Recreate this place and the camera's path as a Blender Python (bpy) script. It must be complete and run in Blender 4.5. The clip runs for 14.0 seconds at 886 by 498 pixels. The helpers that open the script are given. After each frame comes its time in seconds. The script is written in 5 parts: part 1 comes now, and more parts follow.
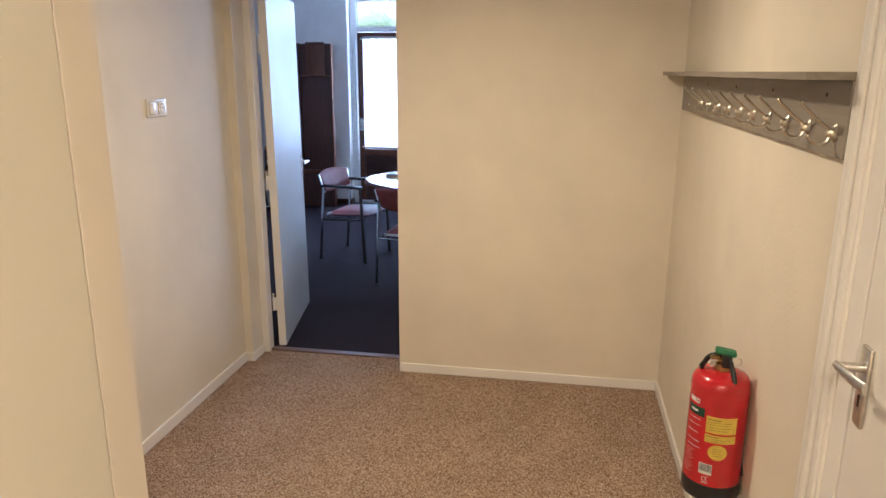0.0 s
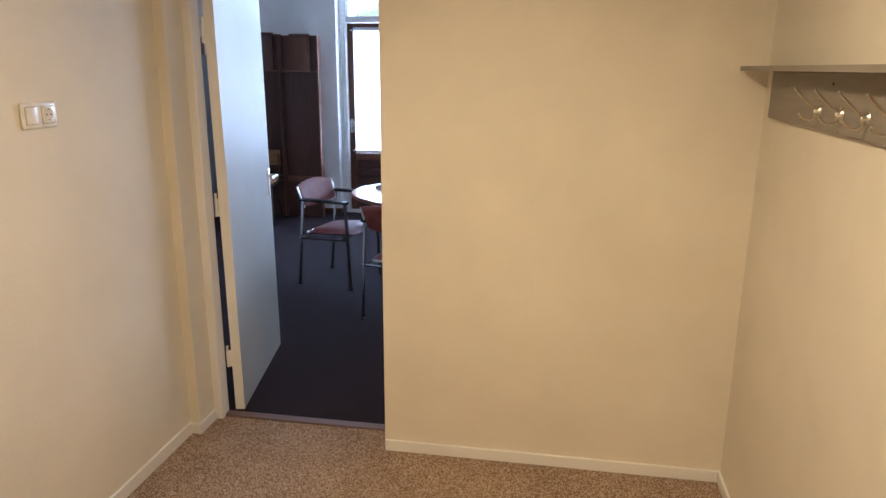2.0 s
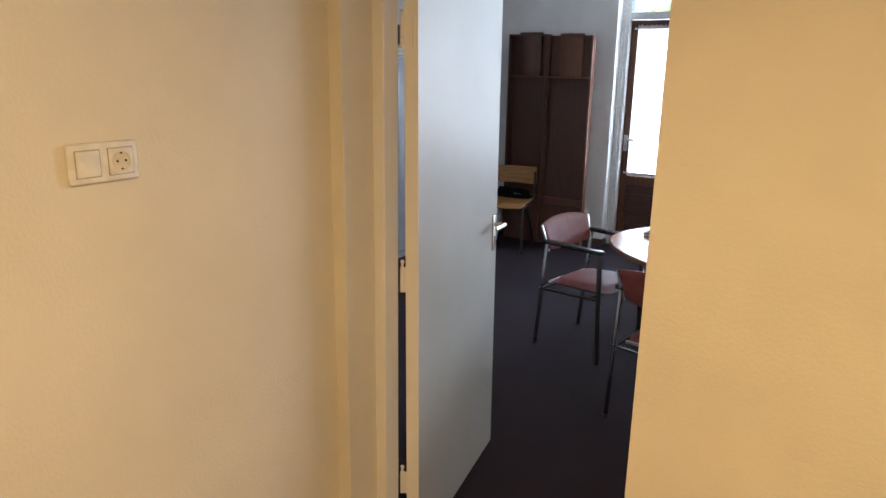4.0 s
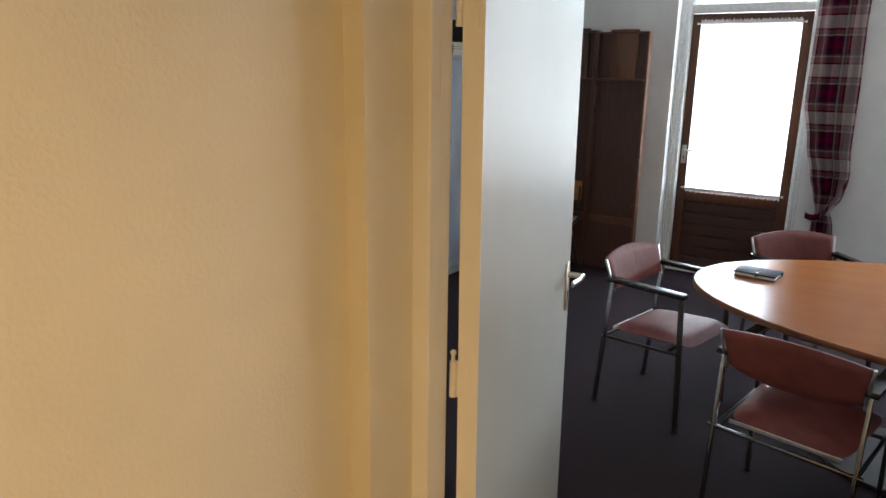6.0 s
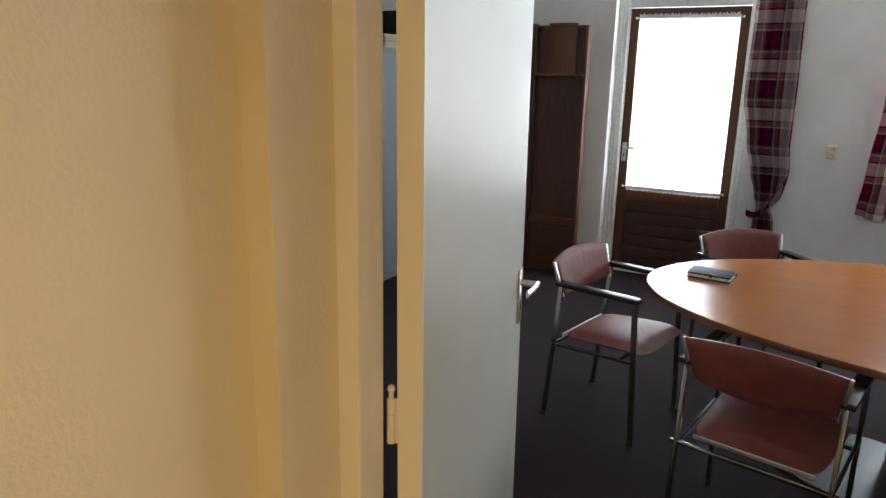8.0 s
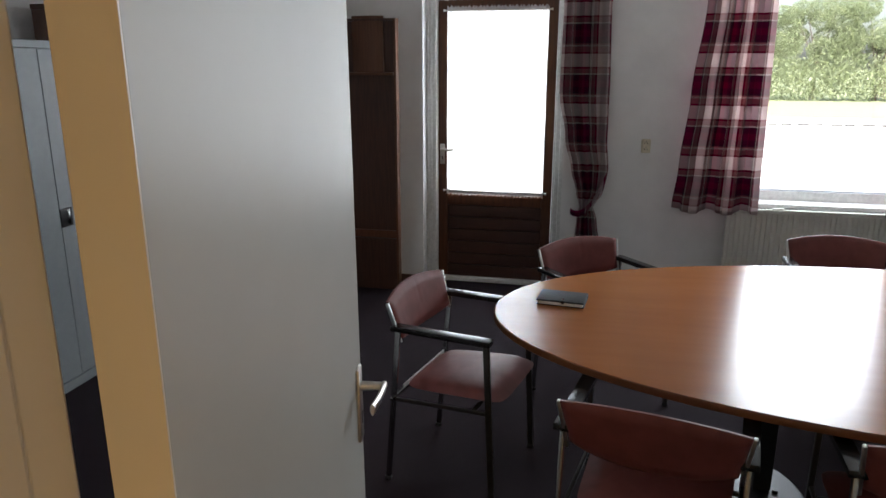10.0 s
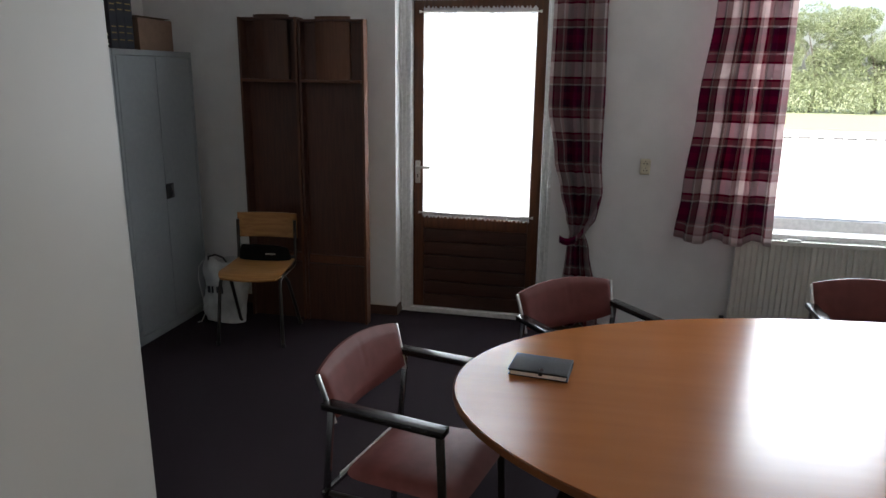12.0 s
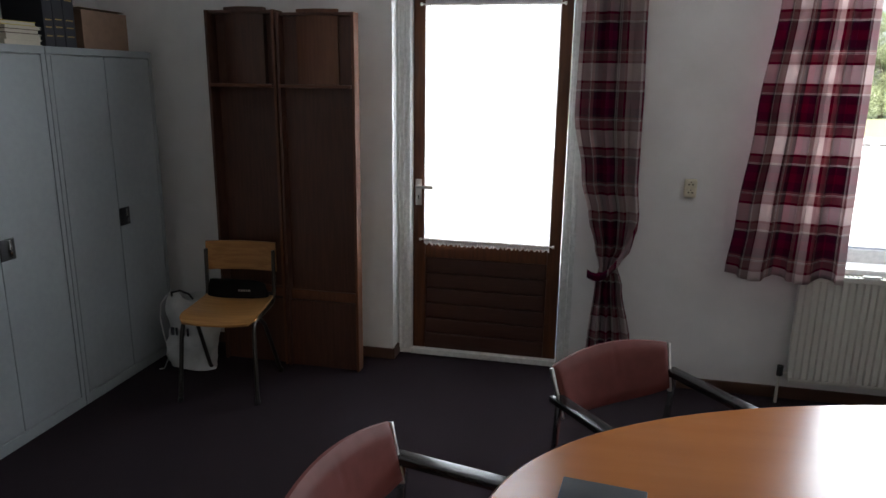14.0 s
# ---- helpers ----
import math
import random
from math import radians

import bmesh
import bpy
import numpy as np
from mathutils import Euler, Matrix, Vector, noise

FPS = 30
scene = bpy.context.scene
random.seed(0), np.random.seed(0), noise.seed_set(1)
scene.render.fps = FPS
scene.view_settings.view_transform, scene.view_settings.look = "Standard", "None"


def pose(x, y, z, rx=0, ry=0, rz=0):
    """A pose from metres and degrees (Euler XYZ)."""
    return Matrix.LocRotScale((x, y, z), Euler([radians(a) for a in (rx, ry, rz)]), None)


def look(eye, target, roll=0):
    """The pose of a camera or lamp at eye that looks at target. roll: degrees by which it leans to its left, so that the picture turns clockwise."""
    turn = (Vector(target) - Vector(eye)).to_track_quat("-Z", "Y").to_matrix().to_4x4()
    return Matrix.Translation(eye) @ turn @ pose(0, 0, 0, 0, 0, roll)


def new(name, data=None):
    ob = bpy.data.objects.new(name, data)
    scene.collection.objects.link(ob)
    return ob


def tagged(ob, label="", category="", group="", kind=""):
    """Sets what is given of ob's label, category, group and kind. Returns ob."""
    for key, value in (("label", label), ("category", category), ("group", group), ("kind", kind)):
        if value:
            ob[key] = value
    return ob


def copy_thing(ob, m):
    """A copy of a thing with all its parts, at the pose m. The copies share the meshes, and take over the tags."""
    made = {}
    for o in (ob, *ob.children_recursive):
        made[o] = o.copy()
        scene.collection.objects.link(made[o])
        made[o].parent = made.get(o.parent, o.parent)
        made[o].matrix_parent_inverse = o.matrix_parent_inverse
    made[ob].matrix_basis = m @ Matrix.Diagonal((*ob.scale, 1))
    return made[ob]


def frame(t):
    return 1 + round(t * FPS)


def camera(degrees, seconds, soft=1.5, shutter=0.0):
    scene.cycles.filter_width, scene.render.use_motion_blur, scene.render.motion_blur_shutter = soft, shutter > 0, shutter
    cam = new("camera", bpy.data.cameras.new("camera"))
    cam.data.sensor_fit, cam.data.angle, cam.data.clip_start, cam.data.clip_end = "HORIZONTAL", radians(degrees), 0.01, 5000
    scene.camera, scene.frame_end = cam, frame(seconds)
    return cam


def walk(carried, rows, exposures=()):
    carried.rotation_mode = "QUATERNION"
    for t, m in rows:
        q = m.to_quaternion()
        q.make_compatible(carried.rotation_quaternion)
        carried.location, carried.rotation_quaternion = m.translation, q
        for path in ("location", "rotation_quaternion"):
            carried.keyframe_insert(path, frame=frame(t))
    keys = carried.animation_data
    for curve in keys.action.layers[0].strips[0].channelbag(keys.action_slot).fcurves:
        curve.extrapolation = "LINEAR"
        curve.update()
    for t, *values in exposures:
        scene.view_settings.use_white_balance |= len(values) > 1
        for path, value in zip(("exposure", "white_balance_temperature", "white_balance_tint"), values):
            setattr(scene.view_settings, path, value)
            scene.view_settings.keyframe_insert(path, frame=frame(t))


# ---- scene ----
cam = camera(65.1, 14.0)
PATH = [
    (0, (0.537, 0.502, 1.671), (0.215, 2.412, 1.175), 0.3),
    (0.5, (0.511, 0.598, 1.661), (0.189, 2.508, 1.165), 0.3),
    (1, (0.468, 0.803, 1.657), (0.144, 2.713, 1.159), 0.3),
    (1.5, (0.426, 1.084, 1.657), (0.106, 2.993, 1.156), 0.3),
    (2, (0.394, 1.398, 1.662), (0.072, 3.306, 1.156), 0.4),
    (2.5, (0.355, 1.713, 1.677), (-0.083, 3.597, 1.17), 0.3),
    (3, (0.294, 1.994, 1.679), (-0.331, 3.825, 1.173), 0.2),
    (3.5, (0.213, 2.283, 1.69), (-0.626, 4.027, 1.184), 0.4),
    (4, (0.096, 2.556, 1.711), (-0.927, 4.196, 1.197), 0.9),
    (4.2, (0.066, 2.654, 1.711), (-1.007, 4.263, 1.201), 0.8),
    (6.3, (-0.449, 3.187, 1.664), (-1.518, 4.801, 1.162), 0.9),
    (6.5, (-0.453, 3.199, 1.626), (-1.523, 4.813, 1.126), 1.0),
    (7, (-0.463, 3.127, 1.629), (-1.53, 4.742, 1.125), 0.9),
    (7.5, (-0.498, 3.25, 1.623), (-1.558, 4.87, 1.125), 0.9),
    (8, (-0.57, 3.397, 1.62), (-1.484, 5.105, 1.124), 1.2),
    (8.5, (-0.642, 3.536, 1.634), (-1.342, 5.342, 1.134), 1.2),
    (9, (-0.763, 3.719, 1.638), (-1.293, 5.582, 1.138), 1.1),
    (9.2, (-0.818, 3.776, 1.665), (-1.277, 5.654, 1.151), 0.8),
    (11.3, (-0.795, 4.259, 1.662), (-1.195, 6.154, 1.162), 0.1),
    (11.5, (-0.764, 4.342, 1.661), (-1.177, 6.235, 1.167), 0.8),
    (12, (-0.796, 4.547, 1.669), (-1.207, 6.442, 1.178), 0.8),
    (12.5, (-0.861, 4.746, 1.676), (-1.271, 6.641, 1.185), 0.9),
    (13, (-0.92, 4.946, 1.683), (-1.332, 6.84, 1.193), 0.9),
    (13.5, (-0.981, 5.13, 1.691), (-1.383, 7.027, 1.199), 0.9),
    (14, (-0.987, 5.248, 1.667), (-1.396, 7.146, 1.186), 0.8),
]
walk(cam, [(t, look(eye, target, roll)) for t, eye, target, roll in PATH],
     exposures=[(0, 2.85, 4550, 14), (1.5, 2.85, 4650, 13), (2.5, 2.8, 5200, 11), (4.2, 2.82, 5850, 9), (6.5, 2.75, 6350, 6), (7.5, 2.74, 6450, 6), (8.5, 2.43, 6500, 7), (9.0, 2.15, 6500, 8), (11.5, 1.9, 6500, 10), (12.5, 1.9, 6500, 10), (14, 1.9, 6500, 10)])

# ---- light ----
world = bpy.data.worlds.new("World")
scene.world = world
world.use_nodes = True
wn = world.node_tree.nodes
sky = wn.new("ShaderNodeTexSky")
sky.sky_type = "NISHITA"
sky.sun_disc = False
sky.sun_elevation, sky.sun_rotation = radians(48), radians(200)
sky.air_density, sky.dust_density = 1.0, 4.0
wn["Background"].inputs["Strength"].default_value = 0.15
world.node_tree.links.new(sky.outputs[0], wn["Background"].inputs["Color"])


def lamp(name, kind, m, energy, color, **values):
    data = bpy.data.lights.new(name, kind)
    data.energy, data.color = energy, color
    for k, v in values.items():
        if k == "size":
            data.size = v
        elif k == "size_y":
            data.shape, data.size_y = "RECTANGLE", v
        elif k == "angle":
            data.angle = radians(v)
        elif k == "radius":
            data.shadow_soft_size = v
    ob = new(name, data)
    ob.matrix_world = m
    return ob


SUN = lamp("sun", "SUN", look((0, 0, 0), (-0.22, 0.62, -0.75)), 5.0, (1.0, 0.96, 0.9), angle=12)
WARM = (1.0, 0.668, 0.312)
lamp("unseen_hall_lamp", "AREA", look((0.05, 2.72, 2.22), (0.05, 2.72, 0)), 3.95, WARM, size=0.16, size_y=0.16)
# unseen second lamp, added over the passage to even out the hall walls
lamp("unseen_hall_lamp", "AREA", look((0.58, -0.4, 2.52), (0.58, -0.4, 0)), 8.2, WARM, size=0.5, size_y=0.5)
DAY = (0.86, 0.93, 1.0)
lamp("window_daylight", "AREA", look((0.70, 9.19, 1.70), (0.70, 7.0, 1.70)), 22.8, DAY, size=1.3, size_y=1.40)
lamp("transom_daylight", "AREA", look((-1.58, 9.145, 2.345), (-1.58, 7.0, 2.345)), 2.0, DAY, size=0.8, size_y=0.24)
lamp("door_daylight", "AREA", look((-1.58, 9.29, 1.38), (-1.58, 7.0, 1.38)), 10.5, DAY, size=0.72, size_y=1.34)


# ---- materials ----
def material(name, color, rough=0.6, metal=0.0, second=None, scale=40.0, mix=(0.4, 0.6), fine=None, bump=0.0, bump_scale=200.0, detail=5, stretch=(1, 1, 1), coat=0.0, spec=0.5, rough_var=0.0):
    m = bpy.data.materials.new(name)
    m.use_nodes = True
    n, l = m.node_tree.nodes, m.node_tree.links
    b = n["Principled BSDF"]
    b.inputs["Roughness"].default_value, b.inputs["Metallic"].default_value = rough, metal
    b.inputs["Coat Weight"].default_value, b.inputs["Specular IOR Level"].default_value = coat, spec
    co = n.new("ShaderNodeTexCoord")
    mp = n.new("ShaderNodeMapping")
    mp.inputs["Scale"].default_value = stretch
    l.new(co.outputs["Object"], mp.inputs["Vector"])
    color = (*color, 1)
    second = (*second, 1) if second else tuple(c * 0.88 for c in color[:3]) + (1,)
    t1 = n.new("ShaderNodeTexNoise")
    t1.inputs["Scale"].default_value, t1.inputs["Detail"].default_value = scale, detail
    l.new(mp.outputs[0], t1.inputs["Vector"])
    ramp = n.new("ShaderNodeValToRGB")
    ramp.color_ramp.elements[0].position, ramp.color_ramp.elements[1].position = mix
    ramp.color_ramp.elements[0].color, ramp.color_ramp.elements[1].color = color, second
    l.new(t1.outputs["Fac"], ramp.inputs["Fac"])
    out = ramp.outputs["Color"]
    t2 = n.new("ShaderNodeTexNoise")
    t2.inputs["Scale"].default_value, t2.inputs["Detail"].default_value = 2.2, 3
    l.new(co.outputs["Object"], t2.inputs["Vector"])
    hs = n.new("ShaderNodeHueSaturation")
    mr = n.new("ShaderNodeMapRange")
    mr.inputs["From Min"].default_value, mr.inputs["From Max"].default_value = 0.3, 0.7
    mr.inputs["To Min"].default_value, mr.inputs["To Max"].default_value = 0.95, 1.05
    l.new(t2.outputs["Fac"], mr.inputs["Value"])
    l.new(mr.outputs[0], hs.inputs["Value"])
    l.new(out, hs.inputs["Color"])
    l.new(hs.outputs[0], b.inputs["Base Color"])
    if rough_var:
        rr = n.new("ShaderNodeMapRange")
        rr.inputs["To Min"].default_value, rr.inputs["To Max"].default_value = rough - rough_var, rough + rough_var
        l.new(t1.outputs["Fac"], rr.inputs["Value"])
        l.new(rr.outputs[0], b.inputs["Roughness"])
    if bump:
        t3 = n.new("ShaderNodeTexNoise")
        t3.inputs["Scale"].default_value, t3.inputs["Detail"].default_value = bump_scale, 4
        l.new(mp.outputs[0], t3.inputs["Vector"])
        bp = n.new("ShaderNodeBump")
        bp.inputs["Strength"].default_value, bp.inputs["Distance"].default_value = bump, 0.002
        l.new(t3.outputs["Fac"], bp.inputs["Height"])
        l.new(bp.outputs[0], b.inputs["Normal"])
    return m


M_HALL = material("hall_wallpaper", (0.735, 0.675, 0.545), 0.75, scale=6, second=(0.72, 0.66, 0.53), bump=0.5, bump_scale=120)
M_ROOMWALL = material("room_wall_paint", (0.82, 0.81, 0.80), 0.8, scale=12, second=(0.80, 0.79, 0.78), bump=0.3, bump_scale=150)
M_ROOMCEIL = material("grey_white_ceiling", (0.70, 0.69, 0.67), 0.9, bump=0.2)
M_CEIL = material("ceiling_white", (0.62, 0.61, 0.58), 0.9, bump=0.2)
M_PAINT = material("white_gloss_paint", (0.80, 0.775, 0.73), 0.34, scale=3, second=(0.79, 0.765, 0.72), bump=0.05, bump_scale=220)
# lighter than the passage wall: side light on the corner board, held in colour
M_TRIM = material("cream_trim_paint_lit", (0.74, 0.69, 0.62), 0.6, scale=3, second=(0.73, 0.68, 0.61), bump=0.05, bump_scale=180, spec=0.3)
M_SATIN = material("cream_matt_paint", (0.69, 0.67, 0.60), 0.75, scale=3, second=(0.675, 0.655, 0.585), bump=0.08, bump_scale=180, spec=0.3)
# white paint greyed: the leaf face's dimness is put into its colour
M_LEAF = material("white_door_paint_dimmed", (0.50, 0.505, 0.485), 0.40, scale=3, second=(0.49, 0.495, 0.475), bump=0.05, bump_scale=220, spec=0.1)
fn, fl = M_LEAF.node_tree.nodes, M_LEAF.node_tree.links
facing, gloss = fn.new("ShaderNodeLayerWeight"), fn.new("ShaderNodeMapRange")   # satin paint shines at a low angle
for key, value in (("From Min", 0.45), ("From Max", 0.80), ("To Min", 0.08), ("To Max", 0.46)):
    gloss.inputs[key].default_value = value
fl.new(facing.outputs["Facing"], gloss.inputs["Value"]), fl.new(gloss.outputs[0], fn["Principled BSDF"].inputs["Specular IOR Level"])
M_FRAMEW = material("window_frame_white", (0.78, 0.78, 0.76), 0.4, bump=0.05)


def speckled_carpet():
    """Loop pile: every loop takes one of a few yarn colours."""
    m = material("speckled_brown_carpet", (0.3, 0.2, 0.13), 0.95, bump=0.0, spec=0.1)
    n, l = m.node_tree.nodes, m.node_tree.links
    b = n["Principled BSDF"]
    co = n.new("ShaderNodeTexCoord")
    v = n.new("ShaderNodeTexVoronoi")
    v.inputs["Scale"].default_value = 260
    l.new(co.outputs["Object"], v.inputs["Vector"])
    sep = n.new("ShaderNodeSeparateColor")
    l.new(v.outputs["Color"], sep.inputs[0])
    ramp = n.new("ShaderNodeValToRGB")
    r = ramp.color_ramp
    r.interpolation = "CONSTANT"
    yarns = ((0.0, (0.135, 0.08, 0.047)), (0.15, (0.238, 0.152, 0.095)), (0.38, (0.342, 0.236, 0.158)), (0.62, (0.442, 0.324, 0.226)), (0.82, (0.52, 0.415, 0.305)), (0.94, (0.62, 0.525, 0.405)))
    while len(r.elements) < len(yarns):
        r.elements.new(0.5)
    for e, (p, c) in zip(r.elements, yarns):
        e.position, e.color = p, (*c, 1)
    l.new(sep.outputs[0], ramp.inputs[0])
    big = n.new("ShaderNodeTexNoise")
    big.inputs["Scale"].default_value, big.inputs["Detail"].default_value = 4, 5
    l.new(co.outputs["Object"], big.inputs["Vector"])
    mr = n.new("ShaderNodeMapRange")
    mr.inputs["To Min"].default_value, mr.inputs["To Max"].default_value = 0.78, 1.22
    l.new(big.outputs["Fac"], mr.inputs["Value"])
    hs = n.new("ShaderNodeHueSaturation")
    l.new(mr.outputs[0], hs.inputs["Value"]), l.new(ramp.outputs[0], hs.inputs["Color"]), l.new(hs.outputs[0], b.inputs["Base Color"])
    bp = n.new("ShaderNodeBump")
    bp.invert = True
    bp.inputs["Strength"].default_value, bp.inputs["Distance"].default_value = 0.6, 0.004
    l.new(v.outputs["Distance"], bp.inputs["Height"]), l.new(bp.outputs[0], b.inputs["Normal"])
    return m


M_CARPET = speckled_carpet()
M_DARKCARPET = material("dark_aubergine_carpet", (0.0150, 0.0092, 0.0125), 0.95, second=(0.029, 0.0190, 0.0245), scale=220, mix=(0.4, 0.62), bump=0.8, bump_scale=350, spec=0.2)
M_THRESH = material("threshold_wood", (0.16, 0.10, 0.08), 0.35, scale=20, stretch=(0.1, 1, 1), bump=0.1)
M_STEEL = material("brushed_aluminium", (0.72, 0.70, 0.66), 0.3, 1.0, scale=60, bump=0.05)
M_STRIP = material("bright_satin_chrome", (0.86, 0.86, 0.84), 0.34, 1.0, rough_var=0.05)
M_DARKCHROME = material("dull_dark_chrome", (0.34, 0.34, 0.34), 0.22, 1.0, rough_var=0.06)
M_CHROME = material("chrome", (0.75, 0.75, 0.74), 0.16, 1.0, rough_var=0.05)
M_NICKEL = material("aged_nickel", (0.62, 0.57, 0.47), 0.33, 1.0, rough_var=0.08)
M_TAGGREY = material("grey_tag", (0.42, 0.38, 0.34), 0.6)
M_DARKGREEN = material("dark_green_print", (0.012, 0.055, 0.032), 0.4)
M_PINKINK = material("pale_print_on_red", (0.62, 0.20, 0.17), 0.45)
M_BLACK = material("black_plastic", (0.02, 0.02, 0.021), 0.38, scale=60, bump=0.1)
# one varnish in two colours: grazing light on stiles, shade on the low parts
M_BROWNDOOR = material("varnished_brown_door", (0.115, 0.039, 0.0145), 0.33, scale=9, second=(0.08, 0.027, 0.0105), stretch=(6, 6, 0.5), bump=0.15, bump_scale=60)
M_BROWNSHADE = material("varnished_brown_shaded", (0.062, 0.024, 0.015), 0.42, scale=16, second=(0.050, 0.019, 0.012), stretch=(0.4, 6, 6), bump=0.15, bump_scale=60)
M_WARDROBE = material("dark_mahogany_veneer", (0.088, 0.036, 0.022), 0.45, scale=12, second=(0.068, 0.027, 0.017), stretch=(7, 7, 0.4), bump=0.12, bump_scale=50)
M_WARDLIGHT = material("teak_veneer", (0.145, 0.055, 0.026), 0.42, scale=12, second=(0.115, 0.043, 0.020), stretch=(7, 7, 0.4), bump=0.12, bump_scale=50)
M_TABLE = material("cherry_table_veneer", (0.43, 0.153, 0.040), 0.22, scale=3, second=(0.37, 0.126, 0.032), stretch=(0.5, 6, 4), detail=4, mix=(0.25, 0.75), spec=0.5, rough_var=0.03)
M_EDGE = material("table_edge_band", (0.20, 0.075, 0.028), 0.35, scale=8, stretch=(1, 1, 8))
M_PLUM = material("plum_vinyl", (0.185, 0.053, 0.047), 0.5, scale=18, second=(0.158, 0.045, 0.040), bump=0.2, bump_scale=260, rough_var=0.05, spec=0.28)
M_CABINET = material("grey_steel_enamel", (0.315, 0.341, 0.352), 0.42, scale=30, second=(0.30, 0.326, 0.337), bump=0.08, bump_scale=260)
M_RADIATOR = material("radiator_enamel", (0.74, 0.73, 0.66), 0.4, scale=8, second=(0.72, 0.71, 0.64))
M_ARM = material("satin_black_armrest", (0.016, 0.016, 0.017), 0.24, scale=60, bump=0.08)
M_IVORY = material("ivory_plastic", (0.72, 0.66, 0.50), 0.35, scale=30)
M_SOCKETW = material("white_socket_plastic", (0.80, 0.77, 0.70), 0.3, scale=30)
M_DARKHOLE = material("dark_hole", (0.02, 0.018, 0.015), 0.6)
M_RACK = material("taupe_painted_wood", (0.26, 0.225, 0.18), 0.5, scale=12, second=(0.23, 0.20, 0.155), stretch=(6, 0.5, 6), bump=0.1, bump_scale=60)
M_RED = material("red_enamel", (0.50, 0.012, 0.012), 0.25, scale=20, second=(0.46, 0.011, 0.011), coat=0.4)
M_YELLOW = material("yellow_label", (0.75, 0.55, 0.04), 0.45)
M_WHITEL = material("white_label", (0.8, 0.78, 0.74), 0.5)
M_GREEN = material("green_plastic", (0.02, 0.16, 0.06), 0.4)
M_INK = material("printed_ink", (0.03, 0.03, 0.03), 0.6)
M_BRASS = material("brass", (0.6, 0.42, 0.16), 0.3, 1.0)
M_BASEBROWN = material("brown_skirting", (0.085, 0.04, 0.025), 0.45, stretch=(0.4, 4, 4), scale=10)
M_PLY = material("beech_plywood", (0.42, 0.21, 0.07), 0.3, scale=8, second=(0.33, 0.155, 0.05), stretch=(0.5, 8, 8), bump=0.05, bump_scale=60)
M_TUBE = material("dark_steel_tube", (0.06, 0.055, 0.05), 0.35, 0.7)
M_GRAVEL = material("pale_paving", (0.55, 0.54, 0.52), 0.9, scale=6, second=(0.48, 0.47, 0.45), bump=0.3, bump_scale=40)
M_GRASS = material("grass", (0.22, 0.25, 0.14), 0.9, scale=4, second=(0.25, 0.28, 0.16), bump=0.5, bump_scale=30)
M_LEAVES = material("hedge_leaves", (0.25, 0.295, 0.165), 0.75, scale=1.2, second=(0.31, 0.355, 0.22), mix=(0.35, 0.65), spec=0.2)
ln, ll = M_LEAVES.node_tree.nodes, M_LEAVES.node_tree.links
lt, lm = ln.new("ShaderNodeBsdfTranslucent"), ln.new("ShaderNodeMixShader")
ll.new(ln["Principled BSDF"].inputs["Base Color"].links[0].from_socket, lt.inputs["Color"])
ll.new(ln["Principled BSDF"].outputs[0], lm.inputs[1]), ll.new(lt.outputs[0], lm.inputs[2])
ll.new(lm.outputs[0], ln["Material Output"].inputs["Surface"])
M_BARK = material("bark", (0.10, 0.07, 0.05), 0.9, bump=0.5, bump_scale=40)
M_CARD = material("brown_cardboard", (0.24, 0.15, 0.10), 0.8, scale=20, bump=0.1)
M_PAPER = material("aged_paper", (0.62, 0.57, 0.46), 0.8, scale=60, stretch=(1, 1, 10))
M_NAVY = material("navy_cloth_binding", (0.012, 0.013, 0.022), 0.6, bump=0.3)
M_BROWNBOOK = material("brown_book_cover", (0.09, 0.045, 0.03), 0.6, bump=0.3)
M_YELLOWBOOK = material("yellow_book_cover", (0.5, 0.4, 0.08), 0.6)
M_LEATHER = material("black_leather", (0.010, 0.0105, 0.013), 0.6, spec=0.3, scale=60, bump=0.4, bump_scale=300)
M_BAG = material("white_plastic_bag", (0.62, 0.63, 0.62), 0.4, scale=14, bump=0.2, bump_scale=30)
M_BAGINK = material("bag_print", (0.05, 0.05, 0.06), 0.5)
M_CANVAS = material("black_canvas", (0.007, 0.0065, 0.007), 0.9, scale=80, bump=0.3, spec=0.1)
M_FELT = material("grey_underside", (0.05, 0.05, 0.05), 0.8)


def glass_material():
    m = bpy.data.materials.new("window_glass")
    m.use_nodes = True
    b = m.node_tree.nodes["Principled BSDF"]
    b.inputs["Transmission Weight"].default_value, b.inputs["Roughness"].default_value, b.inputs["IOR"].default_value = 1.0, 0.0, 1.45
    return m


M_GLASS = glass_material()


def sheer_material():
    m = bpy.data.materials.new("white_sheer_net")
    m.use_nodes = True
    n, l = m.node_tree.nodes, m.node_tree.links
    n.remove(n["Principled BSDF"])
    d, t, a = n.new("ShaderNodeBsdfDiffuse"), n.new("ShaderNodeBsdfTranslucent"), n.new("ShaderNodeMixShader")
    tr, mx = n.new("ShaderNodeBsdfTransparent"), n.new("ShaderNodeMixShader")
    for s in (d, t):
        s.inputs["Color"].default_value = (0.88, 0.88, 0.87, 1)
    a.inputs["Fac"].default_value, mx.inputs["Fac"].default_value = 0.6, 0.2
    l.new(d.outputs[0], a.inputs[1]), l.new(t.outputs[0], a.inputs[2])
    l.new(a.outputs[0], mx.inputs[1]), l.new(tr.outputs[0], mx.inputs[2])
    l.new(mx.outputs[0], n["Material Output"].inputs["Surface"])
    return m


M_SHEER = sheer_material()
